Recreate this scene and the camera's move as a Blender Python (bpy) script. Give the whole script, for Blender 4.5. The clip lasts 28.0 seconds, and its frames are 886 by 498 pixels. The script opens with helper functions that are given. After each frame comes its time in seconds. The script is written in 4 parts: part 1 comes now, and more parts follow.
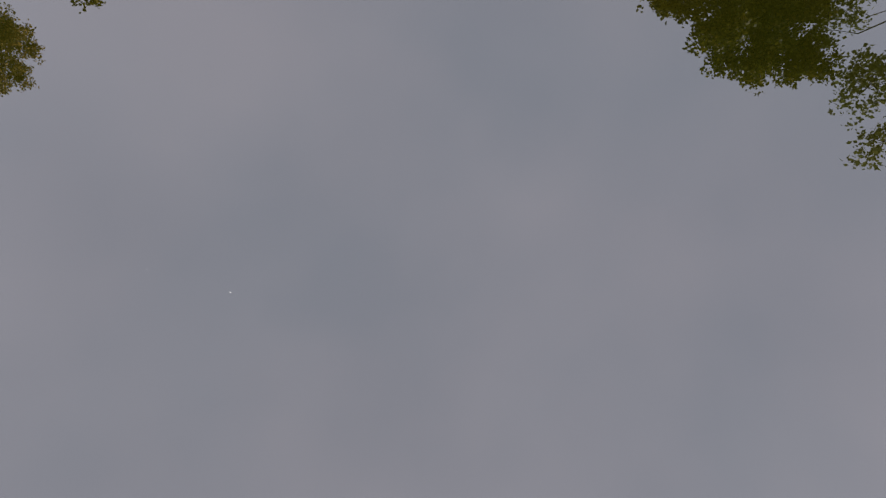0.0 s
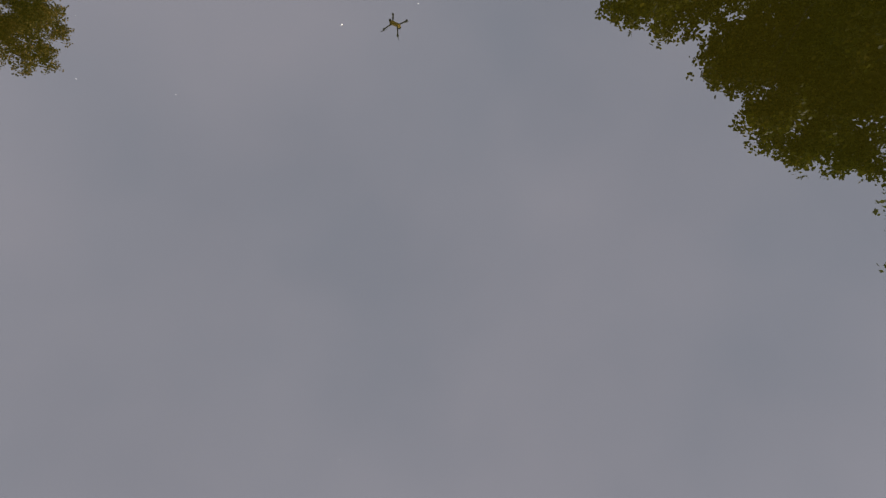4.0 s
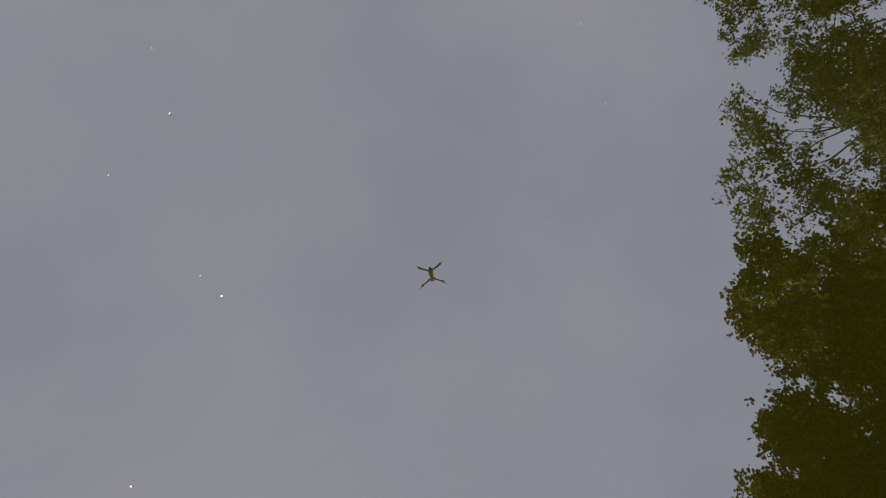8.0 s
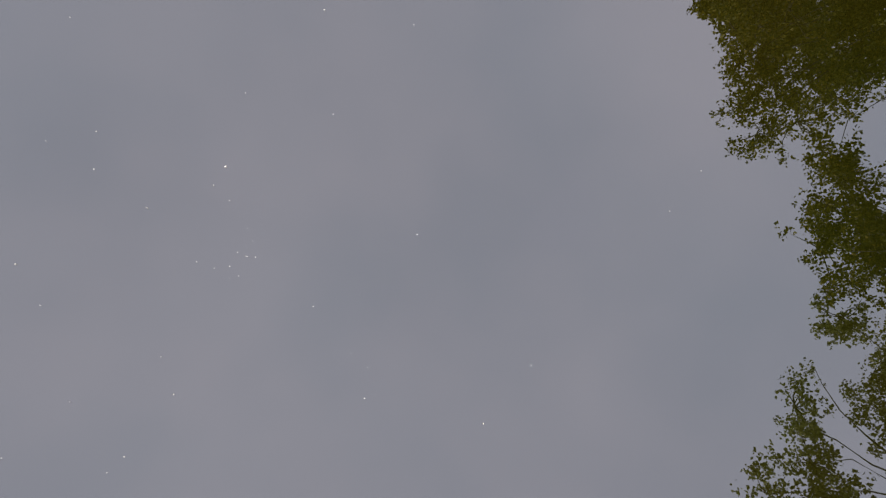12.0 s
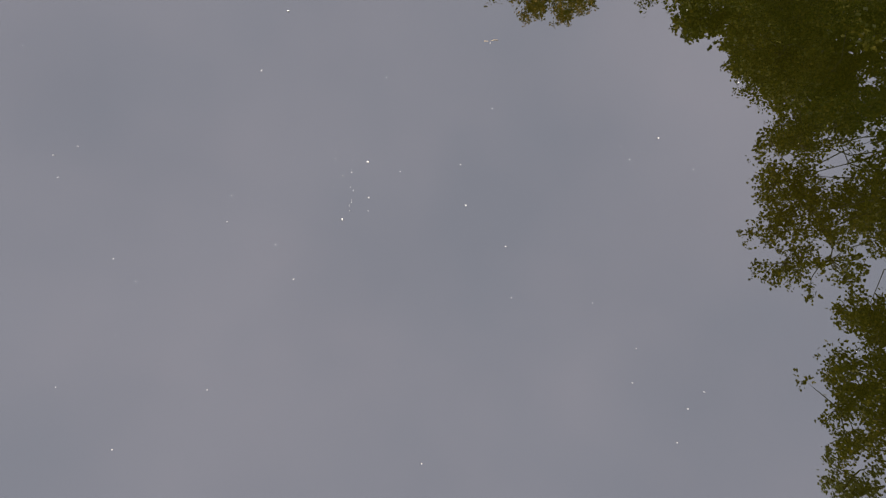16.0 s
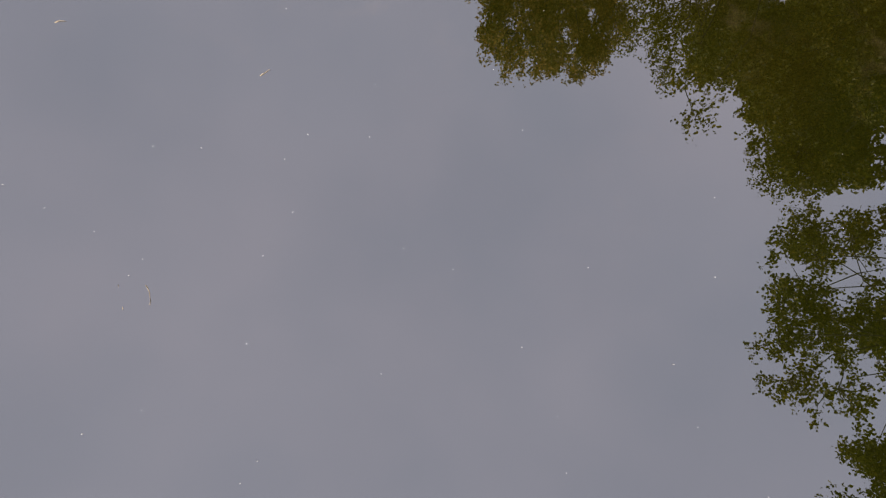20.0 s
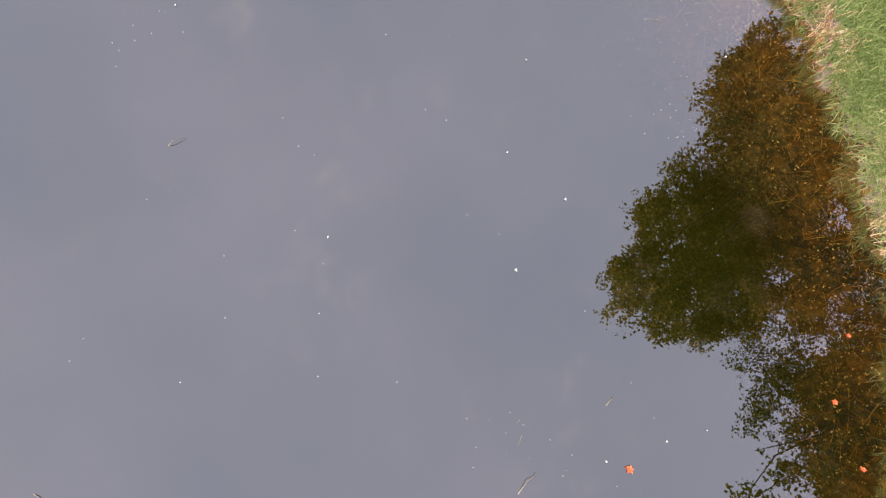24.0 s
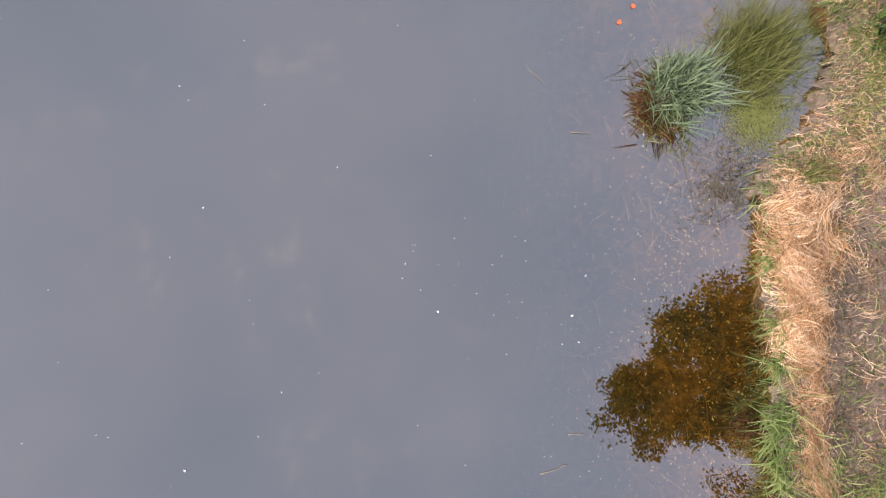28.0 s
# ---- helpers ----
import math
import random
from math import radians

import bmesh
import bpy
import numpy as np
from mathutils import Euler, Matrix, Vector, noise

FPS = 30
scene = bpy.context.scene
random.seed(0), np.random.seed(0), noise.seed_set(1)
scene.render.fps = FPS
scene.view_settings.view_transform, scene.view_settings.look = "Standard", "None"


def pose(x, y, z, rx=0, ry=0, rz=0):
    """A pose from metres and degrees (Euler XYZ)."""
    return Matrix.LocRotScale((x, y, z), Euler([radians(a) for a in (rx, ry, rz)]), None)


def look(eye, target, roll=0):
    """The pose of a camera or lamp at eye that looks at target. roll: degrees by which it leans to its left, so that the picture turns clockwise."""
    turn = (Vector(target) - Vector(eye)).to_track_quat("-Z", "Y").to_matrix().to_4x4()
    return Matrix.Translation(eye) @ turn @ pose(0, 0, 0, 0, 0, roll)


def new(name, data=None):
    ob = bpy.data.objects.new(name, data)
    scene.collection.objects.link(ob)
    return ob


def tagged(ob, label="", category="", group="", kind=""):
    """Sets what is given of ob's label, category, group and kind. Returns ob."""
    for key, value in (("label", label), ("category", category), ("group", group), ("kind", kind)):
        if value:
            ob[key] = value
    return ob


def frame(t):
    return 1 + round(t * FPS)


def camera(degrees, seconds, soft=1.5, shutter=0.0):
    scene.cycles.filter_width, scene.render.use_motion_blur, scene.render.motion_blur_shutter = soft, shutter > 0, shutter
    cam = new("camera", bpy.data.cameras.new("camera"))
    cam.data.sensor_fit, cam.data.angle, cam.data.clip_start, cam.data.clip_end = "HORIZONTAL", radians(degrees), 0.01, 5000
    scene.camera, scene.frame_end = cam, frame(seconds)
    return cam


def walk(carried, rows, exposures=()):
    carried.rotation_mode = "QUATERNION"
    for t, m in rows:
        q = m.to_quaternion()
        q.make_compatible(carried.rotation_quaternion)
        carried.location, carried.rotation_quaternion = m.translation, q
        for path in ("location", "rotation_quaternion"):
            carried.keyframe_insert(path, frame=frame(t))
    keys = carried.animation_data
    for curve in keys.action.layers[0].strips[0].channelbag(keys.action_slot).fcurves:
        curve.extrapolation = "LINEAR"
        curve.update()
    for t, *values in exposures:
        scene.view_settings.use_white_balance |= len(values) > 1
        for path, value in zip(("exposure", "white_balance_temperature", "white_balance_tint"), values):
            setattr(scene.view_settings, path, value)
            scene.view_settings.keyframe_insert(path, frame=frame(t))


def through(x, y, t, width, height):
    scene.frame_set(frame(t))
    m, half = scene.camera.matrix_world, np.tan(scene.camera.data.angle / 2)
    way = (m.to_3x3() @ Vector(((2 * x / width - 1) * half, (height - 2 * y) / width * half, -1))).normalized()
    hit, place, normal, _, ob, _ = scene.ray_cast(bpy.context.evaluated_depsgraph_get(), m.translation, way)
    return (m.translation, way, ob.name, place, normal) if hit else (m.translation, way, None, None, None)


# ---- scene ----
# ---- camera and its walk ----
cam = camera(86.7, 28.0, soft=1.3)
PATH = [
    (0.0, pose(-11.535, -5.210, 3.062, 12.43, 3.81, -73.07)),
    (0.5, pose(-11.157, -5.203, 3.057, 12.25, 3.51, -71.41)),
    (1.0, pose(-10.731, -5.175, 3.042, 12.16, 3.66, -70.95)),
    (1.5, pose(-10.274, -5.100, 3.022, 11.94, 3.90, -69.79)),
    (2.0, pose(-9.787, -4.975, 2.997, 11.87, 4.07, -68.33)),
    (2.5, pose(-9.329, -4.830, 2.983, 11.79, 3.96, -67.50)),
    (3.0, pose(-8.856, -4.656, 2.969, 11.68, 4.36, -66.23)),
    (3.5, pose(-8.396, -4.467, 2.974, 11.21, 3.91, -64.95)),
    (5.5, pose(-6.092, -3.818, 3.004, 9.98, 4.52, -61.15)),
    (6.0, pose(-5.609, -3.571, 2.980, 10.04, 4.08, -54.58)),
    (6.5, pose(-5.174, -3.285, 2.971, 10.39, 2.51, -40.03)),
    (7.0, pose(-4.795, -2.966, 2.970, 11.10, 1.06, -30.95)),
    (7.5, pose(-4.501, -2.575, 2.969, 11.10, -0.06, -17.75)),
    (8.0, pose(-4.305, -2.121, 2.972, 10.80, -0.57, -14.33)),
    (8.5, pose(-4.200, -1.644, 2.975, 10.33, -1.16, -2.79)),
    (9.0, pose(-4.179, -1.143, 2.978, 10.36, -1.03, -2.87)),
    (9.5, pose(-4.242, -0.656, 2.983, 12.86, -1.09, -7.09)),
    (10.0, pose(-4.291, -0.083, 2.994, 12.57, -0.84, -6.55)),
    (10.5, pose(-4.209, 0.491, 3.004, 12.79, -0.28, -6.08)),
    (11.0, pose(-4.094, 1.077, 3.004, 12.83, -0.18, -2.84)),
    (11.5, pose(-4.043, 1.626, 3.006, 12.07, -1.24, 7.51)),
    (12.0, pose(-4.079, 2.128, 3.016, 11.65, -1.81, 10.28)),
    (12.5, pose(-4.175, 2.632, 3.024, 11.13, -1.68, 10.41)),
    (14.5, pose(-4.716, 4.426, 3.004, 10.63, -1.96, 11.16)),
    (15.0, pose(-4.833, 4.965, 2.987, 10.69, -2.30, 11.14)),
    (15.5, pose(-4.953, 5.480, 2.972, 10.37, -2.14, 11.53)),
    (16.0, pose(-5.056, 5.985, 2.968, 10.09, -2.57, 15.98)),
    (16.5, pose(-5.181, 6.441, 2.977, 9.87, -2.78, 17.74)),
    (17.0, pose(-5.334, 6.891, 2.990, 9.58, -2.35, 17.27)),
    (17.5, pose(-5.493, 7.377, 2.996, 9.74, -2.78, 18.02)),
    (18.0, pose(-5.632, 7.814, 2.999, 9.28, -2.87, 18.80)),
    (18.5, pose(-5.773, 8.291, 3.004, 8.70, -2.97, 18.69)),
    (19.0, pose(-5.927, 8.784, 3.018, 9.16, -2.73, 18.35)),
    (19.5, pose(-6.086, 9.291, 3.022, 8.57, -3.08, 18.99)),
    (20.0, pose(-6.242, 9.742, 3.023, 8.40, -3.13, 18.57)),
    (20.5, pose(-6.441, 10.185, 3.019, 8.23, -3.42, 19.34)),
    (22.5, pose(-7.986, 11.961, 2.977, 10.77, -1.48, 34.27)),
    (23.0, pose(-8.251, 12.376, 2.969, 9.72, -3.28, 44.91)),
    (23.5, pose(-8.522, 12.753, 2.965, 10.11, -3.23, 53.63)),
    (24.0, pose(-8.865, 13.083, 2.965, 10.41, -3.61, 59.71)),
    (24.5, pose(-9.240, 13.358, 2.949, 10.37, -3.62, 59.76)),
    (25.0, pose(-9.616, 13.612, 2.961, 9.53, -3.18, 61.18)),
    (25.5, pose(-10.103, 13.863, 2.991, 9.09, -2.86, 61.66)),
    (26.0, pose(-10.644, 14.130, 2.987, 8.35, -2.36, 59.94)),
    (26.5, pose(-11.193, 14.385, 3.004, 7.53, -2.42, 60.71)),
    (27.0, pose(-11.757, 14.619, 3.049, 6.02, -2.36, 62.35)),
    (27.5, pose(-12.327, 14.865, 3.084, 3.99, -2.22, 67.25)),
    (28.0, pose(-12.980, 15.101, 3.119, 2.35, -2.22, 73.09)),
]
walk(cam, PATH, exposures=((0.0, 0.63, 6400, 10), (6.0, 0.65, 6400, 10), (8.0, 0.70, 6400, 10), (16.0, 0.66, 6400, 11), (20.0, 0.69, 6400, 13), (23.0, 0.77, 6300, 14), (28.0, 0.69, 6150, 11)))

# ---- sky and sun ----
world = bpy.data.worlds.new("overcast_sky")
scene.world = world
world.use_nodes = True
wn, wl = world.node_tree.nodes, world.node_tree.links
wn.clear()
w_out = wn.new("ShaderNodeOutputWorld")
w_bg = wn.new("ShaderNodeBackground")
w_sky = wn.new("ShaderNodeTexSky")
w_sky.sky_type = "NISHITA"
w_sky.sun_disc = False
w_sky.sun_elevation = radians(40)
w_sky.sun_rotation = radians(200)
w_dim = wn.new("ShaderNodeVectorMath")
w_dim.operation = "SCALE"
w_dim.inputs["Scale"].default_value = 0.05
w_co = wn.new("ShaderNodeTexCoord")
w_n1 = wn.new("ShaderNodeTexNoise")
w_n1.inputs["Scale"].default_value = 1.9
w_n1.inputs["Detail"].default_value = 4.0
w_n1.inputs["Roughness"].default_value = 0.45
w_ramp = wn.new("ShaderNodeValToRGB")
w_ramp.color_ramp.elements[0].position, w_ramp.color_ramp.elements[0].color = 0.36, (0.462, 0.476, 0.582, 1)
w_ramp.color_ramp.elements[1].position, w_ramp.color_ramp.elements[1].color = 0.64, (0.566, 0.552, 0.652, 1)
w_mix = wn.new("ShaderNodeMix")
w_mix.data_type = "RGBA"
w_mix.inputs["Factor"].default_value = 0.88
wl.new(w_sky.outputs["Color"], w_dim.inputs[0])
wl.new(w_co.outputs["Generated"], w_n1.inputs["Vector"])
wl.new(w_n1.outputs["Fac"], w_ramp.inputs["Fac"])
wl.new(w_dim.outputs["Vector"], w_mix.inputs["A"])
wl.new(w_ramp.outputs["Color"], w_mix.inputs["B"])
wl.new(w_mix.outputs["Result"], w_bg.inputs["Color"])
wl.new(w_bg.outputs["Background"], w_out.inputs["Surface"])
w_bg.inputs["Strength"].default_value = 1.0

sun_data = bpy.data.lights.new("sun", "SUN")
sun_data.energy, sun_data.angle, sun_data.color = 5.0, radians(4), (1.0, 0.92, 0.8)
sun = new("sun", sun_data)
sun.matrix_world = look((-20, -50, 45), (-8, 12, 0))


# ---- materials ----
def mat(name):
    m = bpy.data.materials.new(name)
    m.use_nodes = True
    m.node_tree.nodes.clear()
    return m, m.node_tree.nodes, m.node_tree.links


def ramp(nodes, stops):
    r = nodes.new("ShaderNodeValToRGB")
    e = r.color_ramp.elements
    while len(e) < len(stops):
        e.new(0.5)
    for k, (p, c) in enumerate(stops):
        e[k].position, e[k].color = p, (*c, 1)
    return r


def noise_tex(nodes, links, scale, detail=4.0, rough=0.55, vec=None):
    n = nodes.new("ShaderNodeTexNoise")
    n.inputs["Scale"].default_value, n.inputs["Detail"].default_value, n.inputs["Roughness"].default_value = scale, detail, rough
    if vec is None:
        vec = nodes.new("ShaderNodeTexCoord").outputs["Object"]
    links.new(vec, n.inputs["Vector"])
    return n


def blend(nodes, links, mode, fac, a, b):
    x = nodes.new("ShaderNodeMix")
    x.data_type, x.blend_type = "RGBA", mode
    for key, v in (("Factor", fac), ("A", a), ("B", b)):
        s = next(q for q in x.inputs if q.name == key and (key == "Factor" and q.type == "VALUE" or key != "Factor" and q.type == "RGBA"))
        if isinstance(v, (int, float)):
            s.default_value = v
        elif isinstance(v, tuple):
            s.default_value = (*v, 1)
        else:
            links.new(v, s)
    return next(q for q in x.outputs if q.type == "RGBA")


def surface(name, coarse, fine, scale1, scale2, rough=0.85, bump=0.3, dist=0.01, mixfac=0.5):
    """A matt surface whose colour varies at two scales, with a fine relief."""
    m, n, l = mat(name)
    out, b = n.new("ShaderNodeOutputMaterial"), n.new("ShaderNodeBsdfPrincipled")
    n1, n2 = noise_tex(n, l, scale1), noise_tex(n, l, scale2, 6.0, 0.65)
    r1, r2 = ramp(n, coarse), ramp(n, fine)
    l.new(n1.outputs["Fac"], r1.inputs["Fac"]), l.new(n2.outputs["Fac"], r2.inputs["Fac"])
    l.new(blend(n, l, "MIX", mixfac, r1.outputs["Color"], r2.outputs["Color"]), b.inputs["Base Color"])
    b.inputs["Roughness"].default_value = rough
    bp = n.new("ShaderNodeBump")
    bp.inputs["Strength"].default_value, bp.inputs["Distance"].default_value = bump, dist
    l.new(n2.outputs["Fac"], bp.inputs["Height"]), l.new(bp.outputs["Normal"], b.inputs["Normal"])
    l.new(b.outputs["BSDF"], out.inputs["Surface"])
    return m


def blade_mat(name, stops, rough=0.6, through=0.35, scale=0.8):
    """Leaves and blades: each island has its own tone; some light passes through."""
    m, n, l = mat(name)
    out, b, tr = n.new("ShaderNodeOutputMaterial"), n.new("ShaderNodeBsdfPrincipled"), n.new("ShaderNodeBsdfTranslucent")
    geo = n.new("ShaderNodeNewGeometry")
    nz = noise_tex(n, l, scale, 3.0)
    add = n.new("ShaderNodeMath")
    add.operation = "MULTIPLY_ADD"
    l.new(geo.outputs["Random Per Island"], add.inputs[0])
    add.inputs[1].default_value = 0.5
    sub = n.new("ShaderNodeMath")
    sub.operation = "MULTIPLY"
    sub.inputs[1].default_value = 0.55
    l.new(nz.outputs["Fac"], sub.inputs[0]), l.new(sub.outputs[0], add.inputs[2])
    r = ramp(n, stops)
    l.new(add.outputs[0], r.inputs["Fac"])
    l.new(r.outputs["Color"], b.inputs["Base Color"]), l.new(r.outputs["Color"], tr.inputs["Color"])
    b.inputs["Roughness"].default_value = rough
    b.inputs["Specular IOR Level"].default_value = 0.25
    mx = n.new("ShaderNodeMixShader")
    mx.inputs[0].default_value = through
    l.new(b.outputs["BSDF"], mx.inputs[1]), l.new(tr.outputs["BSDF"], mx.inputs[2])
    l.new(mx.outputs["Shader"], out.inputs["Surface"])
    return m


def water_mat():
    """Still pond water: a mirror at its surface over olive murk, clear in the shallows along the north bank."""
    m, n, l = mat("pond_water")

    def calc(op, a, c, d=None):
        x = n.new("ShaderNodeMath")
        x.operation = op
        for k, v in enumerate((a, c, d)):
            if isinstance(v, (int, float)):
                x.inputs[k].default_value = v
            elif v is not None:
                l.new(v, x.inputs[k])
        return x.outputs[0]

    def span(v, lo, hi, a=0.0, c=1.0):
        x = n.new("ShaderNodeMapRange")
        x.interpolation_type = "SMOOTHSTEP"
        for key, q in (("From Min", lo), ("From Max", hi), ("To Min", a), ("To Max", c)):
            x.inputs[key].default_value = q
        l.new(v, x.inputs["Value"])
        return x.outputs["Result"]

    out, mx, deep = n.new("ShaderNodeOutputMaterial"), n.new("ShaderNodeMixShader"), n.new("ShaderNodeMixShader")
    lw, gl, tr, df = n.new("ShaderNodeLayerWeight"), n.new("ShaderNodeBsdfGlossy"), n.new("ShaderNodeBsdfTransparent"), n.new("ShaderNodeBsdfDiffuse")
    lw.inputs["Blend"].default_value = 0.5
    gloss = calc("MULTIPLY_ADD", calc("POWER", lw.outputs["Facing"], 5.0), 0.69, 0.305)
    gl.inputs["Roughness"].default_value = 0.0
    gl.inputs["Color"].default_value = (1, 1, 1, 1)
    tr.inputs["Color"].default_value = (1.0, 0.93, 0.62, 1)
    co = n.new("ShaderNodeTexCoord").outputs["Object"]
    sep = n.new("ShaderNodeSeparateXYZ")
    l.new(co, sep.inputs[0])
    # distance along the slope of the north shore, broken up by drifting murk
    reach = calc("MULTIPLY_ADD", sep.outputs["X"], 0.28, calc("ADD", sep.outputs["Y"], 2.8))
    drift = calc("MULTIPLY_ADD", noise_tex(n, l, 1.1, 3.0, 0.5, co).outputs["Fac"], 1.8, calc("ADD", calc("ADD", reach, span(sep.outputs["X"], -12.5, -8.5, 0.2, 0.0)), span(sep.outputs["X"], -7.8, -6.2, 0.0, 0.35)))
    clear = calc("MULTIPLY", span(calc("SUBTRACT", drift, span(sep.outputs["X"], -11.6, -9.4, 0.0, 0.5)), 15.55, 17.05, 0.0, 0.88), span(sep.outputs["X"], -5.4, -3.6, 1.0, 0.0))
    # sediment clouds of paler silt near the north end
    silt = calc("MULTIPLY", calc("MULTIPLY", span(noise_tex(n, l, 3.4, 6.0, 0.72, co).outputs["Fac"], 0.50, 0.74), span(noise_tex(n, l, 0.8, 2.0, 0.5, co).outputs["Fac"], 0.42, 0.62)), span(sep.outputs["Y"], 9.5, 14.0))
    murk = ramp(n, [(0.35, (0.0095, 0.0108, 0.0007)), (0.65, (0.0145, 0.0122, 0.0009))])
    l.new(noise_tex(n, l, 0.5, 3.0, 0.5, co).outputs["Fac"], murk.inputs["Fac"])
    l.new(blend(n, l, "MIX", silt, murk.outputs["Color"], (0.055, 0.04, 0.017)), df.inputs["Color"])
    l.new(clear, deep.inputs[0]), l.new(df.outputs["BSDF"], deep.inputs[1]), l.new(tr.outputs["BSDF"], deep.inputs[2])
    l.new(gloss, mx.inputs[0]), l.new(deep.outputs["Shader"], mx.inputs[1]), l.new(gl.outputs["BSDF"], mx.inputs[2])
    l.new(mx.outputs["Shader"], out.inputs["Surface"])
    return m


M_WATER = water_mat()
M_SOIL = surface("bank_soil", [(0.3, (0.10, 0.07, 0.054)), (0.55, (0.15, 0.105, 0.08)), (0.75, (0.21, 0.145, 0.108))], [(0.38, (0.04, 0.028, 0.022)), (0.5, (0.12, 0.085, 0.065)), (0.66, (0.25, 0.175, 0.13))], 2.3, 30.0, 0.95, 0.8, 0.02)
M_BED = surface("pond_mud", [(0.38, (0.006, 0.005, 0.0015)), (0.5, (0.034, 0.018, 0.003)), (0.62, (0.115, 0.048, 0.006))], [(0.43, (0.002, 0.0018, 0.001)), (0.5, (0.026, 0.014, 0.003)), (0.6, (0.15, 0.07, 0.013))], 1.9, 16.0, 0.95, 0.7, 0.02, 0.5)
M_BARK = surface("bark", [(0.3, (0.018, 0.015, 0.012)), (0.7, (0.04, 0.033, 0.025))], [(0.35, (0.012, 0.01, 0.008)), (0.65, (0.045, 0.037, 0.028))], 2.0, 18.0, 0.95, 0.8, 0.02)
M_LEAF = blade_mat("olive_leaf", [(0.15, (0.021, 0.028, 0.004)), (0.45, (0.05, 0.055, 0.006)), (0.7, (0.108, 0.098, 0.01)), (0.92, (0.21, 0.145, 0.019))])
M_LEAF_PALE = blade_mat("pale_leaf", [(0.15, (0.06, 0.075, 0.02)), (0.5, (0.10, 0.115, 0.035)), (0.9, (0.17, 0.165, 0.06))])
M_LEAF_TURN = blade_mat("turning_leaf", [(0.15, (0.045, 0.05, 0.008)), (0.45, (0.12, 0.10, 0.016)), (0.72, (0.25, 0.155, 0.03)), (0.93, (0.40, 0.27, 0.07))])
M_GRASS = blade_mat("grass_blade", [(0.15, (0.053, 0.082, 0.017)), (0.45, (0.146, 0.192, 0.047)), (0.7, (0.265, 0.277, 0.093)), (0.95, (0.503, 0.409, 0.212))], scale=2.5)
M_GRASS_LONG = blade_mat("long_grass_blade", [(0.15, (0.083, 0.124, 0.028)), (0.42, (0.179, 0.256, 0.068)), (0.68, (0.331, 0.379, 0.138)), (0.93, (0.662, 0.552, 0.304))], scale=2.0)
M_STRAW = blade_mat("straw", [(0.15, (0.12, 0.06, 0.025)), (0.38, (0.40, 0.21, 0.09)), (0.6, (0.69, 0.44, 0.26)), (0.85, (0.97, 0.76, 0.56))], through=0.1, scale=6.0)
M_SEDGE = blade_mat("sedge_blade", [(0.15, (0.05, 0.075, 0.036)), (0.45, (0.15, 0.20, 0.105)), (0.8, (0.31, 0.36, 0.215)), (0.98, (0.46, 0.43, 0.25))], scale=4.0)
M_RUSH = blade_mat("rush_blade", [(0.15, (0.035, 0.045, 0.008)), (0.45, (0.10, 0.11, 0.025)), (0.72, (0.20, 0.20, 0.06)), (0.92, (0.42, 0.34, 0.16))], scale=9.0)
M_WEED = blade_mat("pond_weed", [(0.15, (0.014, 0.008, 0.0015)), (0.42, (0.09, 0.036, 0.005)), (0.66, (0.27, 0.115, 0.015)), (0.92, (0.62, 0.38, 0.10))], scale=5.0)
M_LITTER = blade_mat("leaf_litter", [(0.2, (0.14, 0.075, 0.016)), (0.5, (0.42, 0.26, 0.075)), (0.8, (0.72, 0.56, 0.28)), (0.97, (0.9, 0.82, 0.6))], through=0.1, scale=7.0)
M_DEAD = blade_mat("dead_stem", [(0.2, (0.02, 0.01, 0.005)), (0.5, (0.075, 0.032, 0.012)), (0.9, (0.20, 0.105, 0.045))], through=0.1, scale=5.0)
M_DUCK = blade_mat("duckweed_leaf", [(0.2, (0.15, 0.165, 0.04)), (0.6, (0.23, 0.24, 0.075)), (0.9, (0.32, 0.31, 0.12))], scale=8.0)
M_FLECK = surface("pale_petal", [(0.3, (0.70, 0.68, 0.62)), (0.7, (0.82, 0.80, 0.76))], [(0.3, (0.6, 0.57, 0.5)), (0.7, (0.85, 0.84, 0.8))], 20.0, 90.0, 0.7, 0.2, 0.002)
M_RED = surface("red_leaf_skin", [(0.3, (0.75, 0.06, 0.015)), (0.7, (0.85, 0.16, 0.04))], [(0.35, (0.6, 0.04, 0.01)), (0.65, (0.9, 0.28, 0.10))], 25.0, 90.0, 0.6, 0.2, 0.002)
M_TWIG = surface("drowned_twig", [(0.3, (0.26, 0.2, 0.12)), (0.7, (0.4, 0.32, 0.2))], [(0.3, (0.2, 0.15, 0.09)), (0.7, (0.42, 0.34, 0.22))], 6.0, 40.0, 0.85, 0.4, 0.004)
M_SHELL = surface("drone_shell", [(0.3, (0.30, 0.20, 0.04)), (0.7, (0.36, 0.25, 0.05))], [(0.3, (0.25, 0.16, 0.03)), (0.7, (0.4, 0.28, 0.06))], 12.0, 80.0, 0.45, 0.1, 0.001)
M_BLACK = surface("drone_black", [(0.3, (0.015, 0.015, 0.016)), (0.7, (0.03, 0.03, 0.03))], [(0.3, (0.012, 0.012, 0.013)), (0.7, (0.03, 0.03, 0.032))], 10.0, 90.0, 0.5, 0.1, 0.001)
M_TURF = surface("bank_turf", [(0.3, (0.065, 0.098, 0.029)), (0.55, (0.111, 0.150, 0.046)), (0.75, (0.182, 0.176, 0.072))], [(0.36, (0.039, 0.058, 0.016)), (0.64, (0.169, 0.195, 0.065))], 0.35, 6.0, 0.95, 0.9, 0.06)
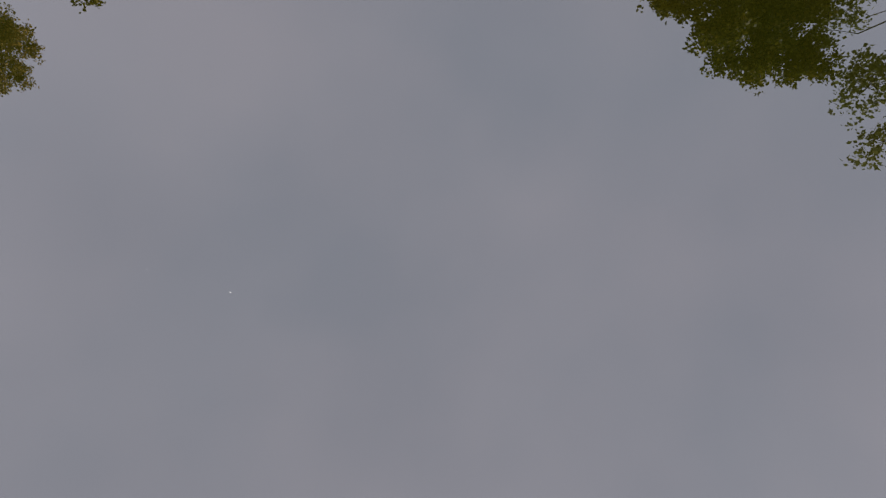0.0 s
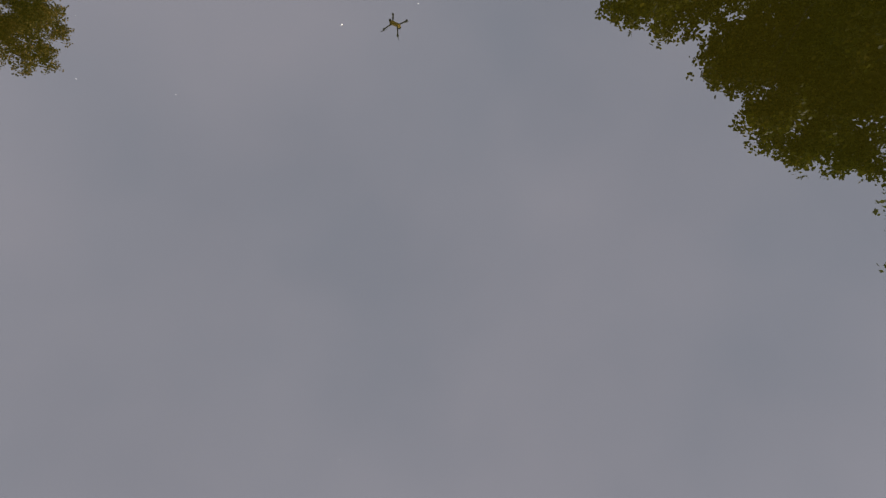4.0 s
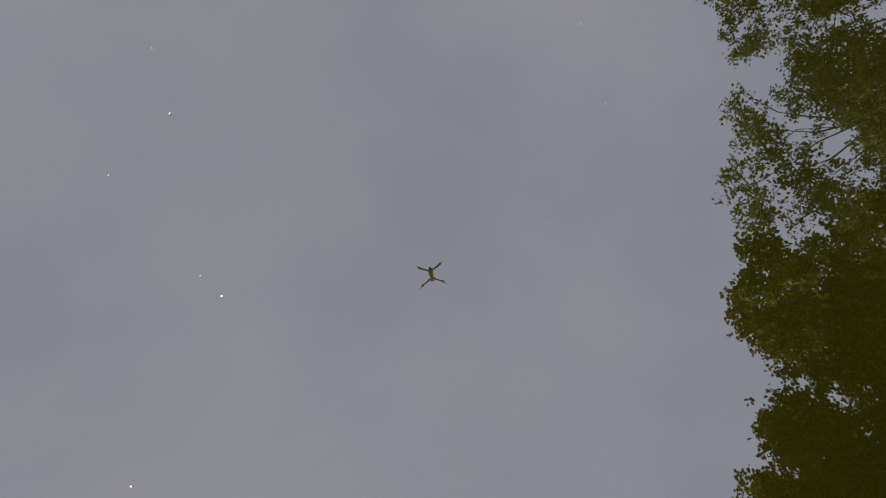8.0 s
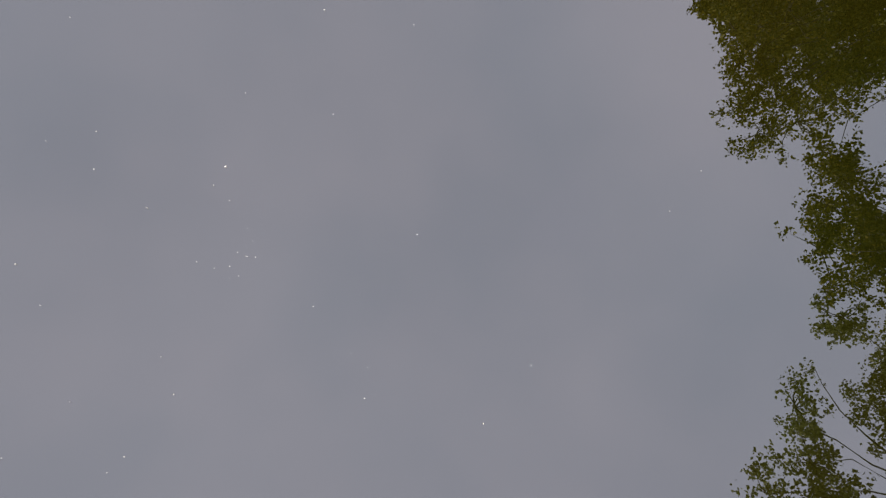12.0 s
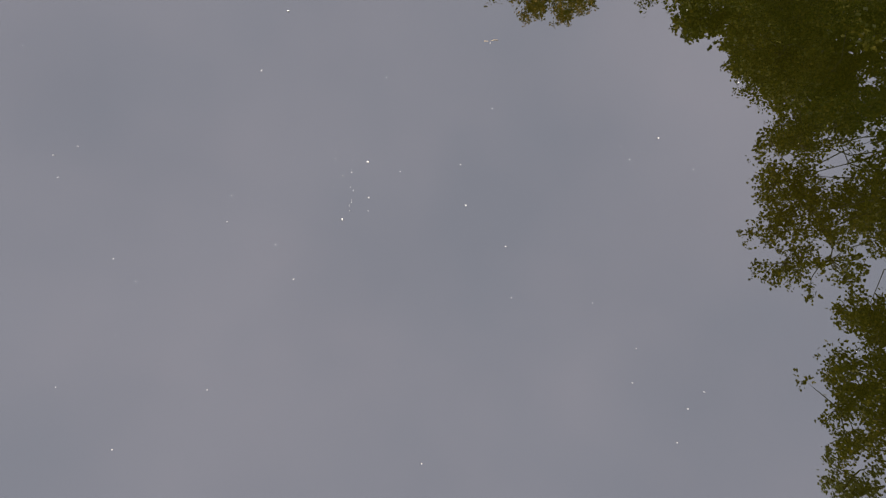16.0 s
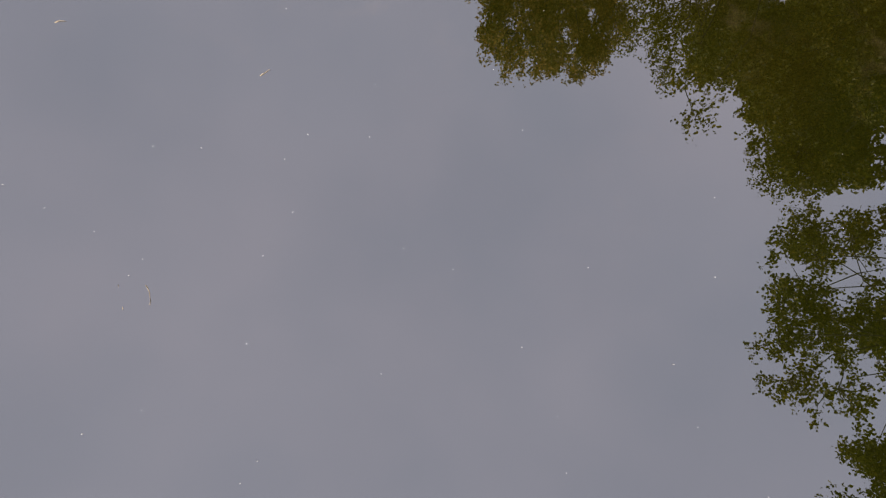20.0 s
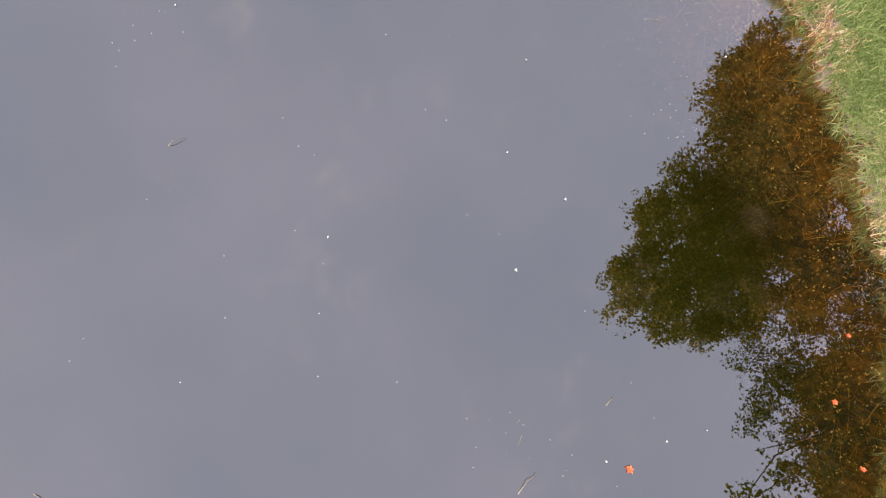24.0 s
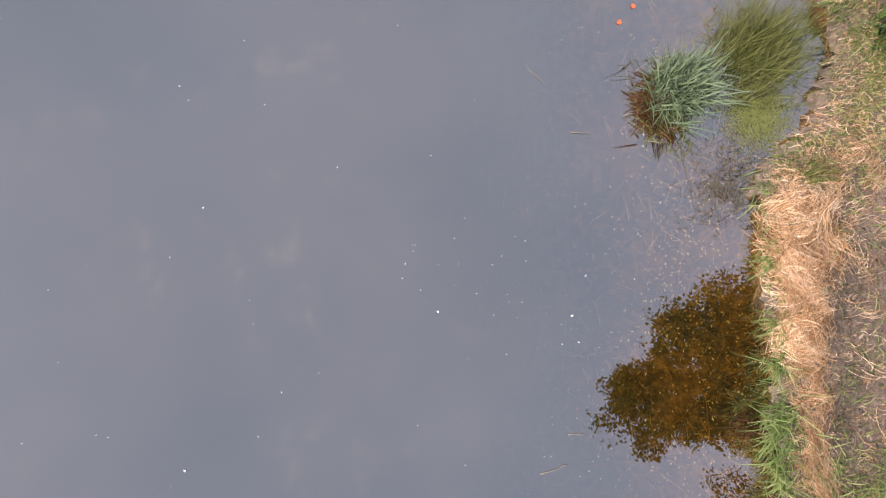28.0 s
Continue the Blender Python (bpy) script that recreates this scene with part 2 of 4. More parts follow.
M_STEM = blade_mat("grey_stem", [(0.2, (0.03, 0.025, 0.018)), (0.5, (0.09, 0.075, 0.05)), (0.9, (0.22, 0.18, 0.12))], through=0.1, scale=6.0)
M_SHRUB = blade_mat("shrub_leaf", [(0.15, (0.03, 0.055, 0.012)), (0.5, (0.07, 0.115, 0.025)), (0.9, (0.14, 0.19, 0.05))], scale=4.0)


# ---- builders ----
def mesh_of(name, verts, faces, materials, smooth=False, index=None):
    me = bpy.data.meshes.new(name)
    me.from_pydata(verts if isinstance(verts, list) else verts.tolist(), [], faces if isinstance(faces, list) else faces.tolist())
    for m in materials:
        me.materials.append(m)
    if smooth:
        me.polygons.foreach_set("use_smooth", [True] * len(me.polygons))
    if index is not None:
        me.polygons.foreach_set("material_index", index)
    me.update()
    return me


def thing(name, label, category, where, group="", kind=""):
    e = new(name)
    e.location = where
    e.empty_display_size = 0.1
    return tagged(e, label, category, group, kind)


def part(name, data, parent, label="", local=False):
    """Links a mesh as one part under a thing; its vertices are in world space unless local."""
    ob = new(name, data)
    ob.parent = parent
    if not local:
        ob.matrix_parent_inverse = Matrix.Translation(parent.location).inverted()
    if label:
        ob["label"] = label
    return ob


def part_bm(name, bm, material, parent, label=""):
    me = bpy.data.meshes.new(name)
    bm.to_mesh(me)
    bm.free()
    me.materials.append(material)
    return part(name, me, parent, label, local=True)


def tube(points, radii, sides=7):
    """A tapered tube along points: vertices and faces."""
    vs, fs = [], []
    pts = [Vector(p) for p in points]
    for k, p in enumerate(pts):
        d = (pts[min(k + 1, len(pts) - 1)] - pts[max(k - 1, 0)]).normalized()
        a = d.orthogonal().normalized()
        b = d.cross(a)
        for s in range(sides):
            q = 2 * math.pi * s / sides
            vs.append(tuple(p + (a * math.cos(q) + b * math.sin(q)) * radii[k]))
    for k in range(len(pts) - 1):
        for s in range(sides):
            i, j = k * sides + s, k * sides + (s + 1) % sides
            fs.append((i, j, j + sides, i + sides))
    top = (len(pts) - 1) * sides
    fs.append(tuple(range(top, top + sides)))
    fs.append(tuple(reversed(range(sides))))
    return vs, fs


def bent(a, b, rng, sag=0.12, steps=5):
    """A crooked line from a to b."""
    a, b = np.array(a, float), np.array(b, float)
    span = np.linalg.norm(b - a)
    off = rng.normal(0, sag * span, 3)
    return [tuple(a + (b - a) * s + off * math.sin(math.pi * s) + rng.normal(0, 0.02 * span, 3) * (0 < s < 1)) for s in np.linspace(0, 1, steps)]


def leaf_cloud(centres, radii, per_m3, leaf, rng, leaves_each=7, hollow=0.35, spread=0.22):
    """Leaves in sprays inside lobes: every leaf is a folded diamond of four corners."""
    sprays, hubs = [], []
    for c, r in zip(centres, radii):
        n = max(8, int(per_m3 * 4.19 * r ** 3 / 7))
        d = rng.normal(size=(n, 3))
        d /= np.linalg.norm(d, axis=1)[:, None]
        rad = (r - spread) * (hollow + (1 - hollow) * rng.random(n) ** 0.6)
        lump = 0.92 + 0.16 * np.sin(d[:, 0] * 5 + c[0]) * np.sin(d[:, 1] * 6 + c[1]) + 0.1 * np.sin(d[:, 2] * 9 + c[2] * 2)
        rad = np.where(rng.random(n) < 0.1, r * rng.uniform(0.95, 1.12, n), rad)
        hub = np.array(c) + d * (rad * lump)[:, None] * np.array([1, 1, 0.9])
        g = 2.6 / max(leaf / 0.15, 1.0)
        hole = np.sin(hub[:, 0] * g + 1.3 * np.sin(hub[:, 2] * 0.9)) * np.sin(hub[:, 1] * g * 1.1 + 1.7 * np.sin(hub[:, 0] * 0.8)) * np.sin(hub[:, 2] * g * 1.2 + hub[:, 1])
        hub = hub[(hole < 0.035) | (rng.random(n) < 0.08)]
        hubs.append(hub)
        size = rng.uniform(0.5, 1.6, len(hub))
        many = np.maximum(2, (7.5 * size).astype(int))
        p = np.repeat(hub, many, axis=0) + rng.normal(0, 1.25 * spread, (many.sum(), 3)) * np.repeat(size, many)[:, None] ** 0.5
        sprays.append(p)
    sprays = np.concatenate(sprays)
    base = np.repeat(sprays, leaves_each, axis=0)
    n = len(base)
    pos = base + rng.normal(0, 0.6 * spread, (n, 3)) * np.array([1, 1, 0.7])
    ax = rng.normal(size=(n, 3))
    ax[:, 2] = ax[:, 2] * 0.6 - 0.35
    ax /= np.linalg.norm(ax, axis=1)[:, None]
    up = rng.normal(size=(n, 3)) * 0.7 + np.array([0, 0, 1.0])
    side = np.cross(ax, up)
    side /= np.linalg.norm(side, axis=1)[:, None] + 1e-9
    fold = np.cross(side, ax)
    size = leaf * (0.6 + 0.8 * rng.random(n))[:, None]
    v = np.stack([pos, pos + ax * size * 0.5 + side * size * 0.36 + fold * size * 0.1, pos + ax * size, pos + ax * size * 0.5 - side * size * 0.36 + fold * size * 0.1], axis=1).reshape(-1, 3)
    i = np.arange(n) * 4
    f = np.stack([np.stack([i, i + 1, i + 2], 1), np.stack([i, i + 2, i + 3], 1)], 1).reshape(-1, 3)
    return v, f, np.concatenate(hubs)


def fast_mesh(name, v, f, material):
    """A mesh of many small faces with the same number of corners, from arrays."""
    k = f.shape[1]
    me = bpy.data.meshes.new(name)
    me.vertices.add(len(v))
    me.vertices.foreach_set("co", np.asarray(v, np.float32).ravel())
    me.loops.add(f.size)
    me.loops.foreach_set("vertex_index", np.asarray(f, np.int32).ravel())
    me.polygons.add(len(f))
    me.polygons.foreach_set("loop_start", np.arange(0, f.size, k, dtype=np.int32))
    me.polygons.foreach_set("loop_total", np.full(len(f), k, np.int32))
    me.materials.append(material)
    me.update(calc_edges=True)
    me.validate()
    return me


# ---- pond, bank and ground ----
SHORE = [(5.5, -40), (5.2, -20), (4.9, -8), (4.7, 0), (4.9, 6), (4.6, 11), (3.0, 15.2), (0.0, 17.2), (-3.00, 17.20), (-4.20, 16.60), (-5.20, 15.60), (-5.80, 14.95), (-6.30, 14.95), (-6.75, 15.50), (-7.15, 15.80), (-7.55, 16.12), (-8.00, 16.22), (-8.40, 16.38),
         (-8.80, 16.54), (-9.20, 16.65), (-9.60, 16.72), (-10.00, 16.80), (-10.40, 16.83), (-10.80, 16.89), (-11.20, 16.97), (-11.60, 17.11), (-12.00, 17.25), (-12.40, 17.31), (-12.75, 17.37), (-12.95, 17.50), (-13.08, 17.72), (-13.22, 17.98), (-13.70, 18.24), (-15.5, 18.5), (-20, 18.4), (-30, 15), (-38, 4), (-40, -15), (-34, -34), (-18, -42)]


def shore_distance(x, y):
    """Metres from the shoreline; positive over the water."""
    x, y = np.asarray(x, float), np.asarray(y, float)
    best, inside = np.full(x.shape, 1e9), np.zeros(x.shape, bool)
    for (ax, ay), (bx, by) in zip(SHORE, SHORE[1:] + SHORE[:1]):
        t = np.clip(((x - ax) * (bx - ax) + (y - ay) * (by - ay)) / ((bx - ax) ** 2 + (by - ay) ** 2), 0, 1)
        best = np.minimum(best, np.hypot(x - ax - t * (bx - ax), y - ay - t * (by - ay)))
        cross = (ay > y) != (by > y)
        with np.errstate(divide="ignore", invalid="ignore"):
            xi = ax + (y - ay) * (bx - ax) / (by - ay if by != ay else 1e-9)
        inside ^= cross & (x < xi)
    wob = 0.045 * np.sin(x * 7.3 + 1.1 * np.sin(y * 5)) + 0.03 * np.sin(x * 17.7 + y * 6.1) + 0.02 * np.sin(x * 31 - y * 13)
    return np.where(inside, best, -best) + wob


def ground_height(x, y):
    x, y = np.asarray(x, float), np.asarray(y, float)
    d = shore_distance(x, y)
    lump = 0.03 * np.sin(x * 3.1 + y * 1.7) * np.sin(y * 4.3 - x) + 0.012 * np.sin(x * 13 + y * 9)
    land = 0.015 + 0.13 * (1 - np.exp(np.minimum(d, 0) / 0.12)) + 0.02 * np.minimum(-np.minimum(d, 0), 12) + lump * np.clip(-d / 0.3, 0, 1)
    w = np.maximum(d, 0)
    bed = -0.10 * (1 - np.exp(-w / 0.05)) - 0.16 * (1 - np.exp(-w / 0.6)) - 1.0 * (1 - np.exp(-w / 4.0)) + lump * np.clip(w / 0.5, 0, 1)
    return np.where(d < 0, land, bed)


def axis(parts):
    out = []
    for a, b, step in parts:
        out += list(np.arange(a, b, step))
    return np.array(sorted(set(np.round(out, 3))))


gx = axis([(-2500, -200, 450), (-200, -50, 25), (-50, -15.2, 1.6), (-15.6, -5.0, 0.07), (-5.0, 7, 0.25), (7, 50, 2.5), (50, 200, 25), (200, 2501, 450)])
gy = axis([(-2500, -200, 450), (-200, -50, 25), (-50, 8, 1.5), (8, 14.2, 0.3), (14.2, 19.6, 0.07), (19.6, 30, 0.8), (30, 60, 3), (60, 120, 4), (120, 200, 20), (200, 2501, 450)])
GX, GY = np.meshgrid(gx, gy)
GZ = ground_height(GX, GY)
gv = np.stack([GX.ravel(), GY.ravel(), GZ.ravel()], 1)
nx, ny = len(gx), len(gy)
ii = (np.arange(ny - 1)[:, None] * nx + np.arange(nx - 1)[None, :]).ravel()
gf = np.stack([ii, ii + 1, ii + nx + 1, ii + nx], 1)
g_me = fast_mesh("ground", gv, gf, M_SOIL)
g_me.materials.append(M_BED)
g_me.materials.append(M_TURF)
mid_f = gv[gf].mean(1)
worn = (mid_f[:, 0] > -14.4) & (mid_f[:, 0] < -10.55) & (mid_f[:, 1] < 18.7)
slot = np.where(mid_f[:, 2] < 0.012, 1, np.where(worn | (shore_distance(mid_f[:, 0], mid_f[:, 1]) > -0.12), 0, 2))
g_me.polygons.foreach_set("material_index", slot.astype(np.int32))
g_me.polygons.foreach_set("use_smooth", np.ones(len(gf), bool))
tagged(new("ground", g_me), "grassy soil bank sloping into a muddy pond bed", "ground", kind="structure")

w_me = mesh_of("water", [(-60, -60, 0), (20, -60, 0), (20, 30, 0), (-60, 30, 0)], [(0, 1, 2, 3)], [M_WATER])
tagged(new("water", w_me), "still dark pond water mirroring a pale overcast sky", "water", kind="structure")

# ---- trees round the pond ----
# how a crown is leaved: sprays per cubic metre, leaf length, leaves a spray, hollow core, spread of a spray
DENSE, TALL, BANKSIDE = (72, 0.14, 8, 0.5, 0.13), (40, 0.17, 9, 0.5, 0.15), (120, 0.09, 9, 0.4, 0.11)
OPEN, FEATHERY, THIN, TWIGGY = (24, 0.122, 8, 0.12, 0.14), (9, 0.16, 8, 0.1, 0.2), (70, 0.11, 8, 0.2, 0.12), (46, 0.095, 8, 0.2, 0.13)
# lobes of each crown: x, y, height, radius
TREES = [
    ("olive-leaved broad tree with a dense rounded crown by the water", (15.8, -14.2), M_LEAF, DENSE,
     [(10.91, -11.10, 20.8, 1.61), (9.52, -13.28, 20.9, 1.80), (11.21, -16.31, 24.2, 2.22), (11.32, -17.97, 24.2, 2.21), (13.85, -9.03, 20.8, 1.43), (13.31, -12.67, 20.7, 3.08), (11.96, -16.78, 21.6, 2.03), (13.71, -15.52, 20.8, 3.54), (10.23, -19.51, 23.4, 1.53), (12.03, -10.53, 21.4, 1.71), (17.40, -10.03, 21.6, 2.08)]),
    ("dense dark olive tree with a full crown on the shore", (16.0, -5.5), M_LEAF, DENSE,
     [(7.35, -2.70, 12.9, 1.36), (8.79, -4.65, 15.7, 1.59), (12.22, -7.01, 20.0, 1.53), (14.14, -4.82, 19.0, 2.64), (16.65, -6.75, 20.1, 3.14), (10.45, -2.02, 12.3, 1.30), (16.40, -8.74, 20.4, 1.84)]),
    ("thin pale-leaved tree with see-through feathery sprays", (13.0, -25.9), M_LEAF_PALE, FEATHERY,
     [(9.83, -23.07, 23.5, 2.54), (10.14, -23.44, 23.6, 2.48), (11.86, -19.30, 22.3, 1.77), (13.77, -20.75, 22.2, 2.19), (6.80, -24.50, 23.7, 1.83)]),
    ("open-crowned tree with loose pale green leaf sprays", (10.7, 1.2), M_LEAF_PALE, OPEN,
     [(7.48, 2.32, 11.9, 1.09), (7.75, -1.36, 11.4, 0.91), (12.69, -0.73, 12.3, 1.59), (8.47, 3.71, 12.4, 0.77), (6.53, -0.93, 11.4, 0.68), (6.97, 0.88, 10.6, 1.24), (5.89, -0.14, 10.8, 0.92), (8.32, -0.19, 11.2, 1.28), (10.41, 2.54, 11.8, 1.43), (9.03, 5.46, 12.0, 1.09), (9.29, -1.32, 11.3, 1.08), (10.45, 4.05, 12.1, 1.07)]),
    ("airy tree with thin twigs and scattered olive leaves", (11.3, 7.2), M_LEAF, OPEN,
     [(7.27, 8.40, 10.4, 1.15), (7.36, 7.21, 10.9, 1.05), (9.06, 6.53, 11.8, 1.21), (8.41, 8.07, 10.7, 1.20), (9.32, 7.52, 11.2, 1.45), (12.11, 5.87, 12.2, 1.60), (11.26, 3.75, 11.8, 1.24), (10.42, 8.63, 11.1, 1.79), (8.03, 9.64, 10.8, 1.10)]),
    ("twiggy tree with bare dark branches and narrow leaves", (9.7, 14.4), M_LEAF, OPEN,
     [(5.48, 14.43, 12.5, 1.03), (7.25, 17.15, 12.4, 1.26), (5.17, 15.78, 12.4, 0.77), (6.21, 16.12, 12.4, 0.88), (5.89, 12.97, 12.9, 0.95), (6.41, 11.77, 12.7, 1.04), (7.03, 14.10, 12.7, 1.51), (7.09, 11.89, 11.6, 1.20), (8.73, 14.39, 12.5, 1.81), (7.95, 10.41, 11.0, 1.19)]),
    ("tall dense olive tree behind the pond bank", (16.5, 38.5), M_LEAF, TALL,
     [(9.27, 35.73, 29.6, 1.87), (10.82, 38.53, 29.5, 3.86), (14.36, 32.99, 27.7, 3.67), (16.34, 36.65, 27.6, 5.53), (17.01, 29.34, 27.6, 2.56), (20.25, 32.32, 27.6, 3.70)]),
    ("green tree turning orange-brown on the pond bank", (-8.6, 29.5), M_LEAF_TURN, BANKSIDE,
     [(-6.52, 20.96, 13.3, 1.35), (-5.02, 21.51, 14.1, 1.31), (-7.72, 23.62, 13.8, 1.46), (-10.33, 28.47, 12.7, 1.16), (-11.42, 29.19, 12.8, 1.00), (-8.65, 25.45, 13.2, 1.14), (-9.35, 27.10, 12.6, 1.10), (-11.19, 30.27, 12.9, 0.98), (-5.41, 23.21, 13.5, 1.35), (-6.03, 25.80, 13.4, 1.93), (-7.75, 27.72, 13.0, 1.61), (-3.51, 25.62, 13.5, 1.43), (-6.93, 22.13, 13.0, 1.17), (-7.31, 25.36, 13.9, 1.49), (-9.40, 27.90, 12.7, 1.36), (-11.69, 30.05, 12.6, 0.91), (-10.40, 28.96, 12.6, 0.90), (-2.29, 27.18, 19.0, 2.03), (-2.33, 24.79, 19.0, 1.36), (-4.23, 24.76, 19.0, 1.34), (-4.71, 28.34, 19.0, 2.14)]),
    ("shrubby dark tree with thin outer twigs", (1.3, 29.3), M_LEAF, TWIGGY,
     [(-1.41, 23.85, 14.9, 0.93), (-0.48, 22.95, 14.6, 0.74), (-0.28, 24.61, 14.6, 1.47), (1.38, 24.06, 14.3, 1.54), (0.09, 22.45, 14.4, 0.93), (-2.05, 26.68, 14.6, 1.20), (-2.38, 27.95, 14.3, 1.43), (-3.08, 28.47, 14.1, 1.40), (-3.86, 27.66, 14.1, 1.17), (0.88, 27.91, 14.1, 2.30), (-3.02, 29.71, 13.9, 2.10), (0.22, 29.05, 14.0, 2.38), (1.61, 26.69, 14.1, 2.27), (-1.88, 27.28, 14.4, 1.28), (-1.37, 26.18, 14.6, 0.99), (-3.59, 28.96, 13.9, 1.43), (-3.32, 19.57, 8.5, 0.59), (-2.36, 18.80, 8.5, 0.53), (-1.53, 17.94, 8.5, 0.52), (-0.90, 17.10, 8.5, 0.56), (-0.72, 18.17, 8.5, 0.68), (-1.48, 19.31, 8.5, 0.69)]),
    ("low bushy tree with olive leaves at the pond's corner", (7.1, 25.0), M_LEAF, THIN,
     [(5.91, 20.63, 13.8, 1.84), (3.93, 24.42, 14.0, 1.86), (5.16, 23.06, 13.9, 1.49)]),
    ("slender open tree with dark twigs and olive leaves", (10.3, 17.6), M_LEAF, OPEN,
     [(5.57, 14.68, 12.5, 0.88), (7.13, 17.61, 14.0, 1.72), (6.22, 14.68, 12.5, 1.10)]),
]


def tree(label, foot, leaf_material, habit, lobes, seed):
    per_m3, leaf, each, hollow, spread = habit
    # taller trees carry larger sprays
    grow = (3.0 + max(q[2] for q in lobes)) / 17.0
    per_m3, leaf, spread = per_m3 / grow ** 3, leaf * grow, spread * grow
    rng = np.random.default_rng(seed)
    fz = float(ground_height(np.array([foot[0]]), np.array([foot[1]]))[0])
    e = thing("tree", label, "tree", (foot[0], foot[1], fz), "trees round the pond")
    lobes = [tuple(q) for q in lobes]
    top = max(q[2] for q in lobes)
    base_z = fz
    mid = np.mean([q[:2] for q in lobes], axis=0)
    # the crown's lower and rear lobes, which carry the outer ones
    extra = []
    for q in lobes:
        extra.append((q[0] + (foot[0] - q[0]) * 0.5, q[1] + (foot[1] - q[1]) * 0.5, q[2] - 0.2 * (top - base_z), q[3] * 1.05))
    for k in range(4):
        a = 2 * math.pi * k / 4 + rng.random()
        extra.append((foot[0] + 0.1 * (top - fz) * math.cos(a), foot[1] + 0.1 * (top - fz) * math.sin(a), fz + (top - fz) * (0.45 + 0.1 * k), 0.11 * (top - fz)))
    crown = lobes + extra
    v, f, sprays = leaf_cloud([q[:3] for q in crown], [q[3] for q in crown], per_m3, leaf, rng, each, hollow, spread)
    # trunk
    fork = (foot[0] + (mid[0] - foot[0]) * 0.15, foot[1] + (mid[1] - foot[1]) * 0.15, fz + (top - fz) * 0.42)
    crest = (foot[0] + (mid[0] - foot[0]) * 0.45, foot[1] + (mid[1] - foot[1]) * 0.45, fz + (top - fz) * 0.86)
    line = [(foot[0], foot[1], fz - 0.1)] + bent((foot[0], foot[1], fz + 0.3), fork, rng, 0.03, 4) + bent(fork, crest, rng, 0.05, 4)[1:]
    w = 0.016 * (top - fz)
    radii = list(np.linspace(w * 1.25, w * 0.25, len(line)))
    part("trunk", mesh_of("trunk", *tube(line, radii, 10), [M_BARK], True), e)
    for q in lobes + extra[len(lobes):]:
        start = line[int(rng.integers(3, len(line) - 1))]
        span = math.dist(start, q[:3])
        pts = [(p_[0], p_[1], p_[2] + 0.16 * span * math.sin(math.pi * k_ / 5)) for k_, p_ in enumerate(bent(start, q[:3], rng, 0.05, 6))]
        part("limb", mesh_of("limb", *tube(pts, list(np.linspace(w * 0.2, 0.008, 6)), 6), [M_BARK], True), e)
    # twigs that reach into the leaf sprays
    tv, tf = [], []
    pick = rng.choice(len(sprays), min(len(sprays), 420), replace=False)
    cs = np.array([q[:3] for q in crown])
    for s in sprays[pick]:
        c = cs[np.argmin(np.linalg.norm(cs - s, axis=1))]
        vs, fs = tube(bent(c, s, rng, 0.1, 4), [0.026, 0.018, 0.011, 0.005], 4)
        o = len(tv)
        tv += vs
        tf += [tuple(o + i for i in g) for g in fs]
    tagged(part("twigs", mesh_of("twigs", tv, tf, [M_BARK]), e), kind="stuff")
    part("crown", fast_mesh("crown", v, f, leaf_material), e)
    return e


for k, spec in enumerate(TREES):
    tree(*spec, 100 + k)


# ---- grass, straw and water plants ----
def blades(root, tip_dir, length, width, droop, steps, rng):
    """Tapered strips: root points, directions, lengths; they bow over by droop."""
    n = len(root)
    d = tip_dir / (np.linalg.norm(tip_dir, axis=1)[:, None] + 1e-9)
    side = np.cross(d, np.array([0, 0, 1.0]) + rng.normal(0, 0.2, (n, 3)))
    side /= np.linalg.norm(side, axis=1)[:, None] + 1e-9
    flat = d * np.array([1, 1, 0])
    rows = []
    for k in range(steps + 1):
        s = k / steps
        p = root + d * (length * s)[:, None] + (flat * 0.6 - np.array([0, 0, 1.0])) * (length * droop * s * s)[:, None]
        w = (width * (1 - s) ** 0.6)[:, None] * side * 0.5 + side * 0.0004
        rows += [p - w, p + w]
    v = np.stack(rows, 1).reshape(-1, 3)
    m = 2 * (steps + 1)
    base = np.arange(n) * m
    f = np.concatenate([np.stack([base + 2 * k, base + 2 * k + 1, base + 2 * k + 3, base + 2 * k + 2], 1) for k in range(steps)])
    return v, f


def strands(mid, heading, length, width, curl, lift, rng, steps=7):
    """Long thin stalks that lie on the ground and curl as they go."""
    n = len(mid)
    a = heading[:, None] + curl[:, None] * np.linspace(-1, 1, steps + 1)[None, :]
    dx = np.cos(a) * (length / steps)[:, None]
    dy = np.sin(a) * (length / steps)[:, None]
    px = np.cumsum(dx, 1)
    py = np.cumsum(dy, 1)
    px += mid[:, :1] - px.mean(1)[:, None]
    py += mid[:, 1:2] - py.mean(1)[:, None]
    s = np.linspace(0, 1, steps + 1)[None, :]
    pz = np.maximum(ground_height(px, py), 0.0) + 0.008 + lift[:, None] * (0.35 + np.sin(s * math.pi)) + rng.normal(0, 0.004, px.shape)
    nxv, nyv = -np.sin(a), np.cos(a)
    w = (width / 2)[:, None]
    lo = np.stack([px - nxv * w, py - nyv * w, pz], 2)
    hi = np.stack([px + nxv * w, py + nyv * w, pz + 0.001], 2)
    v = np.stack([lo, hi], 2).reshape(-1, 3)
    m = 2 * (steps + 1)
    base = np.arange(n) * m
    f = np.concatenate([np.stack([base + 2 * k, base + 2 * k + 1, base + 2 * k + 3, base + 2 * k + 2], 1) for k in range(steps)])
    return v, f


